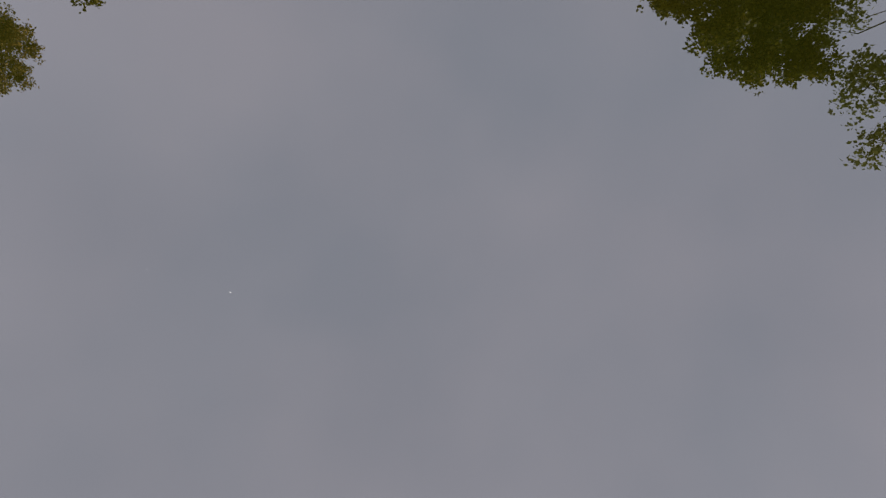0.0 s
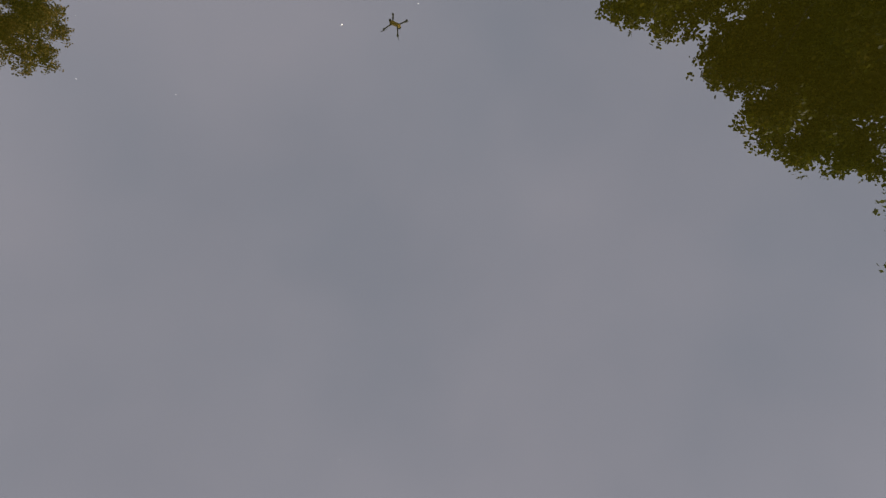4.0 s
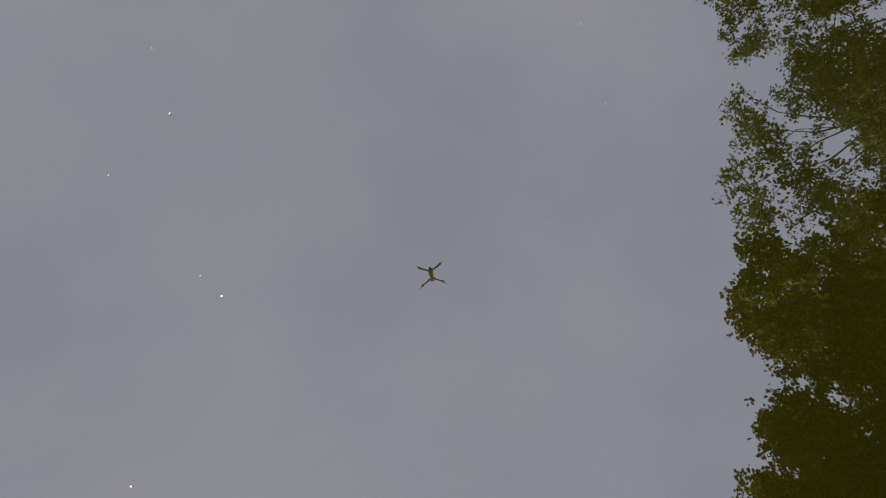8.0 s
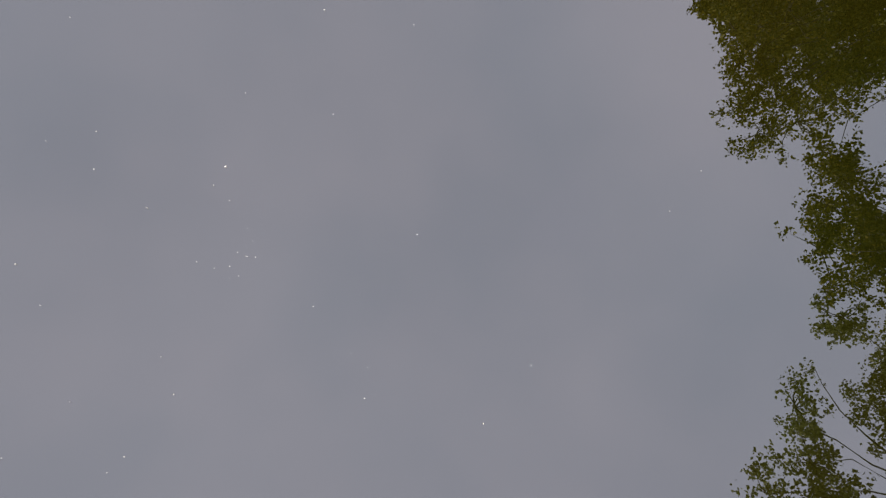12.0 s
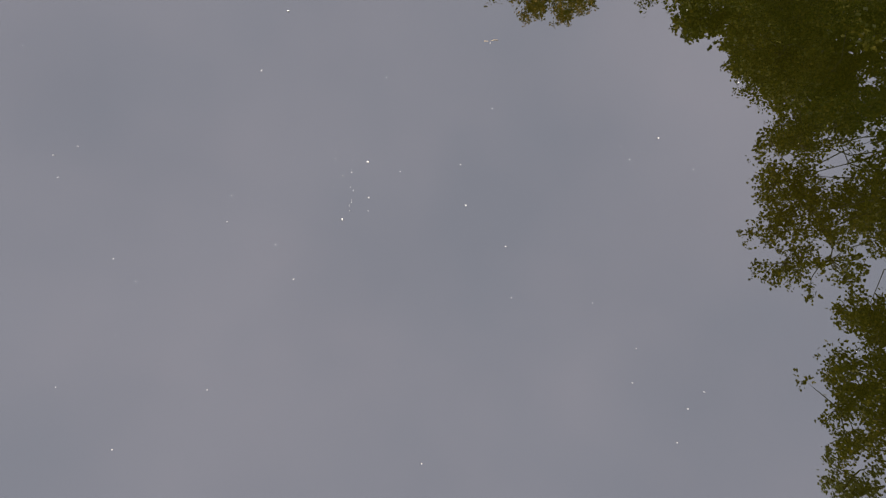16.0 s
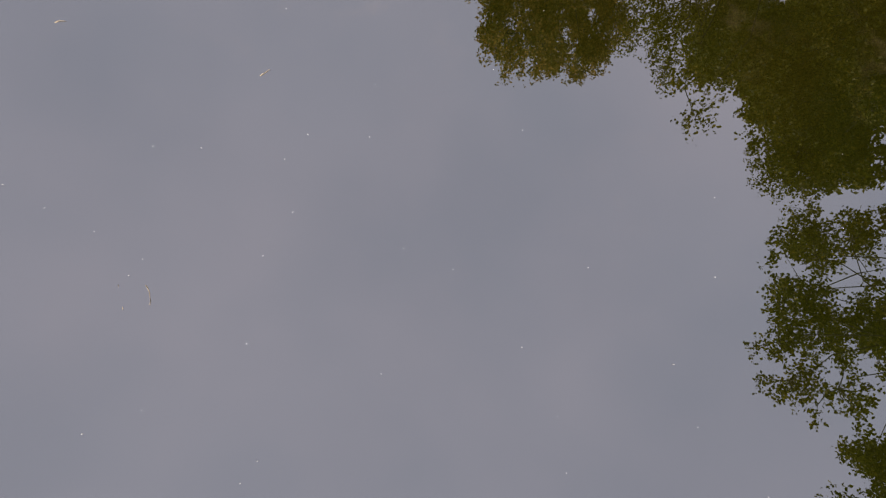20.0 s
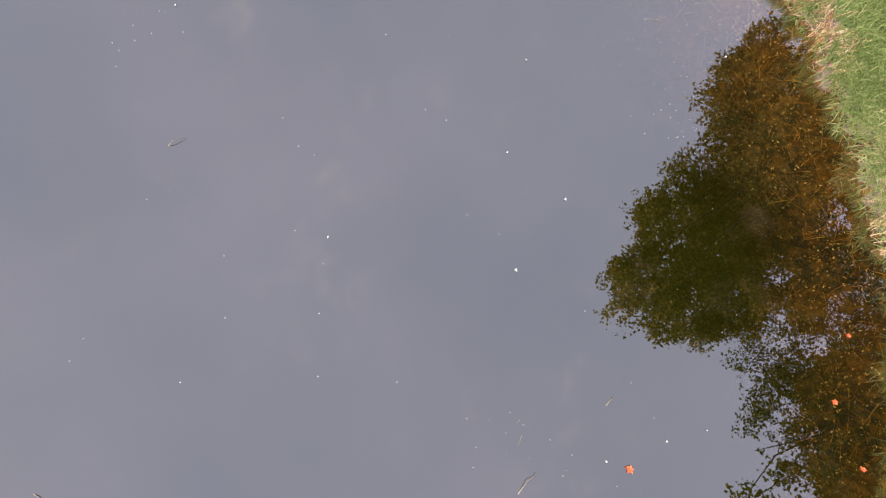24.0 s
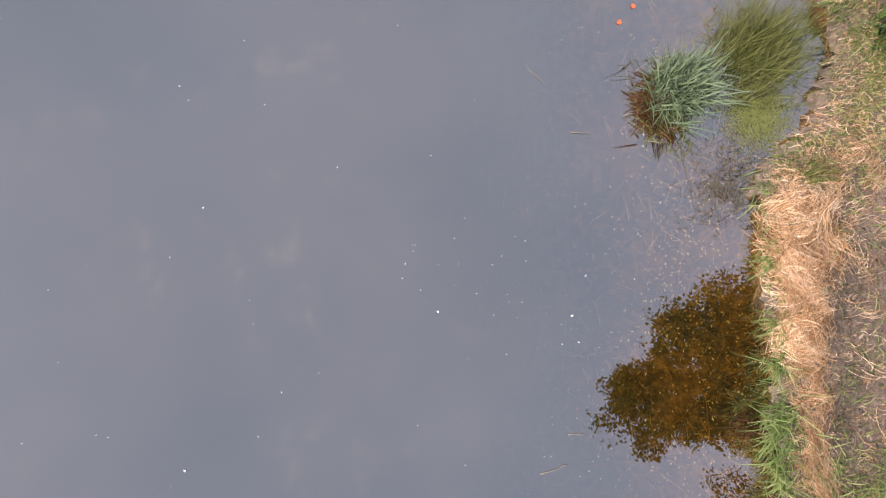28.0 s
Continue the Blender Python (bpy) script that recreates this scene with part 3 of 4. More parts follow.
def patchy(x, y, s, seed):
    return 0.5 + 0.25 * np.sin(x * s + seed) * np.sin(y * s * 1.3 + seed * 2) + 0.25 * np.sin((x + y) * s * 2.1 + seed * 3)


SHORE_X, SHORE_Y = [-p[0] for p in SHORE[8:33]], [p[1] for p in SHORE[8:33]]


def bank_points(n, x0, x1, s0, s1, r):
    """Random places on the north bank, by their distance from the water's edge."""
    bx = r.uniform(x0, x1, n)
    by = np.interp(-bx, SHORE_X, SHORE_Y) + r.uniform(s0, s1, n)
    return bx, by, -shore_distance(bx, by)


def cover(bx, s):
    """How far the bank is bare soil, and how far it lies under straw."""
    bare = (0.55 * np.clip((bx + 13.9) / 0.25, 0, 1) + 0.45 * np.clip((bx + 12.95) / 0.25, 0, 1)) * np.clip((-10.75 - bx) / 0.3, 0, 1) * np.clip((1.35 - s) / 0.3, 0, 1)
    mat = np.maximum(np.exp(-((bx + 12.2) / 0.85) ** 6) * np.exp(-((s - 0.14) / 0.2) ** 4), np.exp(-((bx + 10.42) / 0.34) ** 4) * np.exp(-((s - 0.14) / 0.19) ** 4))
    return bare, mat


def sow(n, seed, lo, hi, wide, lean, material, name, label, dense=1.0, x0=-15.2, x1=-5.2, reach=2.1):
    """Grass over the bank, thin where the soil is bare and under the straw."""
    r = np.random.default_rng(seed)
    bx, by, s = bank_points(n, x0, x1, 0.0, reach, r)
    bare, mat = cover(bx, s)
    p = dense * (0.2 + 1.1 * patchy(bx, by, 3.3, 1.0)) * (0.45 + 1.1 * patchy(bx, by, 9.0, 2.3)) * (1 - 0.93 * bare) * (1 - 0.97 * mat) * np.clip((s - 0.02) / 0.09, 0.1, 1)
    keep = (s > 0.02) & (r.random(n) < p)
    bx, by = bx[keep], by[keep]
    k = len(bx)
    root = np.stack([bx, by, ground_height(bx, by) - 0.005], 1)
    flow = 2.2 * np.sin(bx * 1.9 + 0.7) + 1.6 * np.sin(by * 2.7 + bx)
    tilt = np.stack([np.cos(flow) * lean, np.sin(flow) * lean, np.ones(k)], 1) + r.normal(0, 0.7, (k, 3)) * np.array([1, 1, 0])
    v, f = blades(root, tilt, r.uniform(lo, hi, k), r.uniform(*wide, k), r.uniform(0.2, 0.7, k), 3, r)
    tagged(new(name, fast_mesh(name, v, f, material)), label, "grass", kind="stuff")


sow(125000, 11, 0.03, 0.11, (0.003, 0.006), 0.6, M_GRASS, "grass", "short green grass growing over the bank")
sow(42000, 12, 0.09, 0.20, (0.004, 0.008), 0.8, M_GRASS_LONG, "long_grass", "long pale green grass blades bent over on the bank", dense=0.75)
sow(36000, 13, 0.04, 0.13, (0.003, 0.007), 0.6, M_GRASS_LONG, "edge_grass", "pale green grass thick along the bank's edge", x0=-10.2, reach=0.7)
sow(9000, 16, 0.03, 0.09, (0.003, 0.006), 0.5, M_GRASS, "corner_grass", "short grass between the straw and the duckweed", dense=1.6, x0=-13.7, x1=-12.7, reach=0.5)

# pale blades that lean out over the water all along the edge
ro = np.random.default_rng(15)
ox, oy, os_ = bank_points(8500, -13.1, -5.6, -0.05, 0.12, ro)
keep = (os_ > -0.02) & (ro.random(len(ox)) < 0.25 + 0.75 * patchy(ox, oy, 5.0, 0.5)) & ((ox > -10.2) | (ro.random(len(ox)) < 0.3))
ox, oy = ox[keep], oy[keep]
k = len(ox)
root = np.stack([ox, oy, np.maximum(ground_height(ox, oy), 0.0) - 0.003], 1)
tilt = ro.normal(0, 0.5, (k, 3)) + np.array([0.1, -0.7, 0])
tilt[:, 2] = 0.55
v, f = blades(root, tilt, ro.uniform(0.03, 0.11, k) * np.where(ox < -10.2, 1.3, 1.0), ro.uniform(0.004, 0.009, k), ro.uniform(0.1, 0.45, k), 4, ro)
v[:, 2] = np.maximum(v[:, 2], 0.004)
tagged(new("overhanging_grass", fast_mesh("overhanging_grass", v, f, M_GRASS_LONG)), "pale grass blades leaning out over the water", "grass", kind="stuff")

# coarser grass over the banks all round
rm = np.random.default_rng(14)
n = 60000
mx_, my_ = rm.uniform(-17, 20, n), rm.uniform(-12, 30, n)
d = shore_distance(mx_, my_)
keep = (d < -0.15) & (d > -9) & ~((mx_ < -5.2) & (d > -1.9)) & (rm.random(n) < np.exp(d / 5.0))
mx_, my_ = mx_[keep], my_[keep]
k = len(mx_)
root = np.stack([mx_, my_, ground_height(mx_, my_) - 0.02], 1)
tilt = np.concatenate([rm.normal(0, 0.5, (k, 2)), np.ones((k, 1))], 1)
v, f = blades(root, tilt, rm.uniform(0.12, 0.35, k), rm.uniform(0.01, 0.022, k), rm.uniform(0.2, 0.7, k), 3, rm)
tagged(new("meadow_grass", fast_mesh("meadow_grass", v, f, M_GRASS)), "rough green grass over the banks round the pond", "grass", kind="stuff")


# dry straw: matted along the edge, loose stalks and short bits on the bare soil
def lay_straw(bundles, x0, x1, s0, s1, lengths, widths, skew, curl, lift, seed, each=(5, 22), spread=0.035):
    """Bundles of stalks: each bundle has its own heading, bow and height."""
    r = np.random.default_rng(seed)
    ux, uy, s = bank_points(bundles, x0, x1, s0, s1, r)
    ok = s > 0.01
    ux, uy = ux[ok], uy[ok]
    k = len(ux)
    slope = np.interp(-(ux - 0.1), SHORE_X, SHORE_Y) - np.interp(-(ux + 0.1), SHORE_X, SHORE_Y)
    head = np.arctan2(slope, -0.2) + r.normal(0, skew, k)
    many = r.integers(*each, k)
    q = np.repeat(np.arange(k), many)
    n = len(q)
    bow, rise, long = r.normal(0, curl, k), r.uniform(0, lift, k), r.uniform(*lengths, k)
    mid = np.stack([ux[q], uy[q]], 1) + r.normal(0, spread, (n, 2))
    return strands(mid, head[q] + r.normal(0, 0.22, n), long[q] * r.uniform(0.5, 1.15, n), r.uniform(*widths, n), bow[q] + r.normal(0, 0.3, n), rise[q] * r.uniform(0.5, 1.3, n), r, 7)


def join_strips(parts):
    vs, fs, o = [], [], 0
    for v, f in parts:
        vs.append(v)
        fs.append(f + o)
        o += len(v)
    return np.concatenate(vs), np.concatenate(fs)


# coils and long swathes in the straw: x, y, radius, turn of the arc, heading, stalks
COILS = [(-11.82, 17.34, 0.12, 3.0, 0.0, 26), (-12.52, 17.72, 0.20, 1.3, -0.6, 30), (-12.35, 17.52, 0.14, 2.0, 0.8, 18), (-12.62, 17.52, 0.12, 2.2, 2.0, 16), (-12.15, 17.42, 0.16, 1.2, 1.6, 16), (-12.28, 17.80, 0.25, 0.8, 0.4, 9), (-12.0, 17.82, 0.16, 1.4, 2.4, 5), (-11.5, 17.75, 0.2, 1.0, 1.1, 4), (-11.1, 17.6, 0.14, 1.4, 0.3, 4)]


def lay_coils(seed):
    r = np.random.default_rng(seed)
    out = []
    for x, y, rad, arc, head, n in COILS:
        mid = np.stack([x + r.normal(0, 0.022, n), y + r.normal(0, 0.022, n)], 1)
        bow = arc * r.uniform(0.75, 1.1, n)
        out.append(strands(mid, head + r.normal(0, 0.4, n), 2 * bow * rad * r.uniform(0.75, 1.2, n), r.uniform(0.0013, 0.0028, n), bow, r.uniform(0.012, 0.04, n), r, 14))
    return join_strips(out)


v, f = join_strips([
    lay_coils(34),
    lay_straw(55, -9.75, -9.05, 0.02, 0.16, (0.05, 0.16), (0.0016, 0.0034), 0.8, 0.4, 0.02, 35, (4, 14)),
    lay_straw(80, -7.95, -7.5, 0.02, 0.22, (0.05, 0.18), (0.0016, 0.0034), 0.8, 0.4, 0.02, 36, (4, 16)),
    lay_straw(157, -12.72, -12.24, 0.03, 0.42, (0.08, 0.24), (0.0018, 0.0043), 0.6, 0.7, 0.03, 21),
    lay_straw(142, -12.35, -11.61, 0.03, 0.26, (0.08, 0.24), (0.0018, 0.0043), 0.45, 0.6, 0.03, 20),
    lay_straw(67, -12.87, -11.71, 0.05, 0.26, (0.25, 0.5), (0.0022, 0.0043), 0.5, 1.6, 0.05, 22, (3, 9), 0.02),
    lay_straw(90, -11.61, -10.8, 0.13, 0.30, (0.12, 0.34), (0.0018, 0.0038), 0.4, 0.5, 0.03, 24, (4, 14), 0.015),
    lay_straw(230, -10.75, -10.14, 0.03, 0.30, (0.07, 0.24), (0.0016, 0.0038), 0.6, 0.5, 0.03, 23),
    lay_straw(130, -10.14, -6.03, 0.0, 0.12, (0.04, 0.15), (0.0018, 0.0036), 0.9, 0.4, 0.012, 25, (2, 10)),
    lay_straw(470, -12.77, -10.66, 0.26, 1.5, (0.03, 0.11), (0.0010, 0.0020), 1.6, 0.9, 0.012, 26, (2, 7), 0.05),
    lay_straw(60, -12.77, -10.77, 0.35, 1.3, (0.12, 0.32), (0.0012, 0.0026), 0.7, 1.3, 0.03, 27, (3, 14), 0.02),
    lay_straw(900, -14.03, -12.8, 0.05, 0.8, (0.03, 0.10), (0.0010, 0.0022), 1.4, 0.6, 0.012, 28, (2, 7), 0.05),
    lay_straw(380, -10.77, -5.82, 0.1, 1.3, (0.05, 0.16), (0.0014, 0.0029), 1.3, 0.4, 0.02, 29, (2, 6)),
    lay_straw(67, -7.03, -6.45, 0.0, 0.25, (0.05, 0.18), (0.0014, 0.0036), 0.9, 0.5, 0.03, 33, (5, 18)),
    lay_straw(40, -12.98, -12.30, 0.25, 0.8, (0.08, 0.22), (0.0014, 0.0028), 0.9, 0.8, 0.04, 30, (6, 20))])
dv, df_ = join_strips([
    lay_straw(390, -12.98, -10.24, 0.02, 0.5, (0.03, 0.12), (0.0014, 0.0036), 1.2, 0.8, 0.035, 41, (2, 7), 0.04),
    lay_straw(300, -13.08, -10.66, 0.3, 1.5, (0.03, 0.1), (0.0011, 0.0029), 1.6, 0.8, 0.012, 42, (2, 6), 0.06)])
tagged(new("dead_stalks", fast_mesh("dead_stalks", dv, df_, M_STEM)), "dark broken stalks among the straw and soil", "dead stalks", kind="stuff")
tagged(new("straw", fast_mesh("straw", v, f, M_STRAW)), "matted tan dry straw along the water's edge", "straw", kind="stuff")

# clods on the bare soil
rc = np.random.default_rng(31)
bx, by, s = bank_points(3600, -13.15, -10.55, 0.1, 1.5, rc)
gz = ground_height(bx, by)
cv, cf = [], []
ico = bmesh.new()
bmesh.ops.create_icosphere(ico, subdivisions=1, radius=1.0)
iv = np.array([tuple(p.co) for p in ico.verts])
itri = np.array([[p.index for p in q.verts] for q in ico.faces])
ico.free()
for k in range(len(bx)):
    size = rc.uniform(0.003, 0.011) * (1 if rc.random() < 0.9 else 1.7)
    cv.append(iv * (size * rc.uniform(0.45, 1.5, (len(iv), 1))) * np.array([rc.uniform(0.6, 1.4), rc.uniform(0.6, 1.4), 0.4]) + np.array([bx[k], by[k], gz[k]]))
    cf.append(itri + k * len(iv))
tagged(new("soil_clods", fast_mesh("soil_clods", np.concatenate(cv), np.concatenate(cf), M_SOIL)), "crumbly brown soil clods on the bare bank", "soil", kind="stuff")


def tuft(name, label, category, x, y, n, spread, length, width, material, lean, seed, group="", droop=(0.15, 0.6), part_name="foliage", upright=1.0, singles=10, leaf_name="blade"):
    r = np.random.default_rng(seed)
    z = max(float(ground_height(np.array([x]), np.array([y]))[0]), 0.0)
    e = thing(name, label, category, (x, y, z), group)
    root = np.stack([r.normal(0, spread, n), r.normal(0, spread, n), np.full(n, -0.02)], 1) + np.array([x, y, z])
    d = r.normal(0, 0.45, (n, 3)) + np.array([lean[0], lean[1], 0])
    d[:, 2] = upright
    v, f = blades(root, d, r.uniform(*length, n), r.uniform(*width, n), r.uniform(*droop, n), 5, r)
    # the outermost blades are parts of their own, the rest stays one mass
    per = 12
    reach = np.linalg.norm(v.reshape(n, per, 3)[:, -1, :2] - np.array([x, y]), axis=1)
    order = np.argsort(-reach)
    vb = v.reshape(n, per, 3)
    strip = np.array([(2 * q, 2 * q + 1, 2 * q + 3, 2 * q + 2) for q in range(5)])
    for i in order[:singles]:
        part(leaf_name, fast_mesh(leaf_name, vb[i], strip, material), e)
    rest = vb[order[singles:]]
    rf = (np.arange(len(rest))[:, None, None] * per + strip[None]).reshape(-1, 4)
    tagged(part(part_name, fast_mesh(part_name, rest.reshape(-1, 3), rf, material), e), kind="stuff")
    return e


for k, (x, y, size) in enumerate(((-11.37, 16.98, 1.25), (-11.14, 16.96, 1.00), (-11.93, 17.21, 0.80), (-10.98, 16.92, 0.80), (-10.14, 16.82, 0.90), (-9.82, 16.75, 0.80), (-9.45, 16.61, 0.90), (-9.08, 16.52, 1.00), (-8.66, 16.37, 0.90), (-8.24, 16.19, 1.10), (-7.82, 16.01, 1.00), (-7.40, 15.78, 1.00), (-6.98, 15.48, 1.00), (-6.61, 15.15, 1.00), (-6.24, 14.88, 1.00), (-5.82, 14.95, 1.00), (-12.35, 17.32, 0.60), (-10.71, 16.88, 0.70), (-11.68, 17.17, 0.80), (-11.32, 17.10, 1.10), (-10.78, 16.90, 1.00), (-10.03, 16.80, 0.90))):
    tuft("grass_tuft", "green grass tuft hanging over the water's edge", "grass", x, float(np.interp(-x, SHORE_X, SHORE_Y)) + (0.05 if x < -10.5 else 0.09), int(95 * size), 0.055 * size, (0.08, (0.27 if x < -10.5 else 0.19) * size), (0.005, 0.011), M_GRASS_LONG, (0.1, -0.55), 300 + k, "tufts along the bank")

sedge = tuft("sedge_clump", "blue-green sedge clump growing out of the shallows", "plant", -13.64, 17.12, 760, 0.085, (0.14, 0.36), (0.007, 0.014), M_SEDGE, (0.05, 0.05), 401, upright=0.85, droop=(0.1, 0.4), singles=260)
r2 = np.random.default_rng(402)
rt = np.stack([r2.normal(0, 0.09, 400), r2.normal(0, 0.06, 400), np.full(400, 0.004)], 1) + np.array([-13.56, 16.93, 0.0])
dd = r2.normal(0, 0.7, (400, 3)) + np.array([0.1, -0.5, 0])
dd[:, 2] = 0.3
v, f = blades(rt, dd, r2.uniform(0.05, 0.17, 400), r2.uniform(0.004, 0.009, 400), r2.uniform(0.1, 0.4, 400), 4, r2)
tagged(part("dead_foliage", fast_mesh("dead_foliage", v, f, M_DEAD), sedge, "rust-brown drowned stems"), kind="stuff")
rt = np.stack([r2.normal(0, 0.14, 170), r2.normal(0, 0.09, 170), np.full(170, 0.004)], 1) + np.array([-13.52, 16.97, 0.0])
dd = r2.normal(0, 0.8, (170, 3)) + np.array([0.15, -0.4, 0])
dd[:, 2] = 0.35
v, f = blades(rt, dd, r2.uniform(0.06, 0.22, 170), r2.uniform(0.003, 0.006, 170), r2.uniform(0.1, 0.5, 170), 4, r2)
tagged(part("withered_foliage", fast_mesh("withered_foliage", v, f, M_RUSH), sedge, "dark olive withered stems"), kind="stuff")
tuft("rush_clump", "dark olive rush clump leaning over the bank", "plant", -13.7, 17.68, 1500, 0.135, (0.12, 0.46), (0.002, 0.005), M_RUSH, (-0.35, 0.45), 403, upright=0.9, singles=200, leaf_name="stem")
tuft("rush_clump", "small olive rush tuft in dry straw", "plant", -12.82, 17.68, 90, 0.03, (0.14, 0.3), (0.003, 0.005), M_RUSH, (0.1, 0.9), 404)
tuft("grass_tuft", "grass tuft with dark drowned blades", "grass", -11.33, 16.92, 120, 0.06, (0.08, 0.22), (0.004, 0.008), M_DEAD, (0.0, -0.6), 405)

# a low leafy shrub at the top of the bank
rs = np.random.default_rng(408)
shrub = thing("shrub", "low dense green shrub at the top of the bank", "shrub", (-13.6, 18.5, 0.15))
v, f, _ = leaf_cloud([(-13.65, 18.66, 0.22), (-13.37, 18.64, 0.2), (-13.9, 18.64, 0.24), (-13.67, 18.5, 0.18), (-13.2, 18.58, 0.17), (-13.47, 18.5, 0.17), (-13.05, 18.74, 0.2)], [0.17, 0.14, 0.18, 0.12, 0.1, 0.11, 0.15], 9000, 0.022, rs, 5, 0.3, 0.03)
tagged(part("foliage", fast_mesh("foliage", v, f, M_SHRUB), shrub), kind="stuff")
for k in range(5):
    pts = bent((-13.6, 18.5, 0.12), (-13.6 + rs.normal(0, 0.2), 18.54 + rs.normal(0, 0.1), 0.34), rs, 0.1, 4)
    part("stem", mesh_of("stem", *tube(pts, [0.008, 0.006, 0.004, 0.002], 6), [M_BARK], True), shrub)

# duckweed between the clumps and the bank
r3 = np.random.default_rng(410)
kk = 7000
dx, dy = -13.33 + r3.normal(0, 0.12, kk), 17.6 + r3.normal(0, 0.11, kk)
ang = np.linspace(0, 2 * math.pi, 6, endpoint=False)
rad = r3.uniform(0.002, 0.0045, kk)
v = np.stack([dx[:, None] + rad[:, None] * np.cos(ang), dy[:, None] + rad[:, None] * np.sin(ang), np.full((kk, 6), 0.004) + r3.uniform(0, 0.004, kk)[:, None]], 2).reshape(-1, 3)
f = np.arange(kk * 6).reshape(kk, 6)
tagged(new("duckweed", fast_mesh("duckweed", v, f, M_DUCK)), "light green duckweed film on the shallow water", "duckweed", kind="stuff")

# weeds and leaf litter on the shallow bed
r4 = np.random.default_rng(420)
n = 90000
wx, wy = r4.uniform(-15.0, -5.0, n), r4.uniform(11.5, 17.6, n)
d = shore_distance(wx, wy)
keep = (d > 0.05) & (d < 5) & (r4.random(n) < np.exp(-d / 0.45) * 0.9 + 0.45 * np.exp(-d / 1.1) * np.clip((patchy(wx, wy, 2.4, 4.0) - 0.55) * 3, 0, 1))
wx, wy = wx[keep], wy[keep]
root = np.stack([wx, wy, ground_height(wx, wy)], 1)
dr = r4.normal(0, 1.0, (len(wx), 3)) + np.array([-0.5, 0.4, 0])
dr[:, 2] = 0.35
v, f = blades(root, dr, r4.uniform(0.05, 0.2, len(wx)), r4.uniform(0.002, 0.007, len(wx)), r4.uniform(0.1, 0.3, len(wx)), 4, r4)
v[:, 2] = np.minimum(v[:, 2], -0.012)
tagged(new("pond_weed", fast_mesh("pond_weed", v, f, M_WEED)), "rust-brown weeds and drowned grass on the pond bed", "pond weed", kind="stuff")

# fallen leaves and stalks on the shallow bed
n = 52000
lx, ly = r4.uniform(-14.6, -5.2, n), r4.uniform(12.5, 17.5, n)
d = shore_distance(lx, ly)
keep = (d > 0.06) & (r4.random(n) < np.exp(-d / 0.42) * 0.95 + 0.3 * np.exp(-d / 2.0) * np.clip((patchy(lx, ly, 2.3, 2.0) - 0.66) * 5, 0, 1))
lx, ly = lx[keep], ly[keep]
k = len(lx)
ang = r4.uniform(0, 6.28, k)
ln, wd = r4.uniform(0.004, 0.014, k), r4.uniform(0.002, 0.007, k)
lz = ground_height(lx, ly) + 0.012 + r4.uniform(0, 0.05, k)
ca, sa = np.cos(ang), np.sin(ang)
corner = lambda u, w_, h: np.stack([lx + ca * u * ln - sa * w_ * wd, ly + sa * u * ln + ca * w_ * wd, np.minimum(lz + h, -0.008)], 1)
v = np.stack([corner(-1, 0, 0.004), corner(0, -1, 0), corner(1, 0, 0.006), corner(0, 1, 0.002)], 1).reshape(-1, 3)
tagged(new("leaf_litter", fast_mesh("leaf_litter", v, np.arange(k * 4).reshape(-1, 4), M_LITTER)), "tan fallen leaves lying on the pond bed", "leaf litter", kind="stuff")

# drowned stalks hanging from the edge into the water
n = 15000
sx, sy = r4.uniform(-13.2, -5.6, n), r4.uniform(14.3, 17.8, n)
d = shore_distance(sx, sy)
keep = (d > 0.0) & (d < 0.45) & (r4.random(n) < np.exp(-d / 0.16) * (0.25 + 1.1 * patchy(sx, sy, 4.0, 1.0)))
sx, sy = sx[keep], sy[keep]
root = np.stack([sx, sy, np.full(len(sx), -0.01)], 1)
dr = r4.normal(0, 0.8, (len(sx), 3)) + np.array([0.3, -0.9, 0])
dr[:, 2] = r4.uniform(-0.25, 0.05, len(sx))
v, f = blades(root, dr, r4.uniform(0.05, 0.2, len(sx)), r4.uniform(0.003, 0.007, len(sx)), r4.uniform(0.0, 0.15, len(sx)), 4, r4)
v[:, 2] = np.minimum(v[:, 2], -0.006)
tagged(new("drowned_stalk", fast_mesh("drowned_stalk", v, f, M_WEED)), "rust-coloured drowned stalks under the bank's edge", "pond weed", kind="stuff")

# dead stems floating in the shallows between the sedge and the straw
n = 520
fx = np.concatenate([-12.88 + r4.normal(0, 0.13, n // 2), -13.0 + r4.normal(0, 0.15, n - n // 2)])
fy = np.concatenate([17.2 + r4.normal(0, 0.13, n // 2), 17.33 + r4.normal(0, 0.14, n - n // 2)])
keep = shore_distance(fx, fy) > 0.02
fx, fy = fx[keep], fy[keep]
k = len(fx)
v, f = strands(np.stack([fx, fy], 1), r4.uniform(0, 6.28, k), r4.uniform(0.02, 0.13, k), r4.uniform(0.0012, 0.0032, k), r4.normal(0, 0.3, k), r4.uniform(0, 0.01, k), r4, 5)
tagged(new("floating_stems", fast_mesh("floating_stems", v, f, M_STEM)), "dark dead stems floating beside the sedge", "dead stems", kind="stuff")

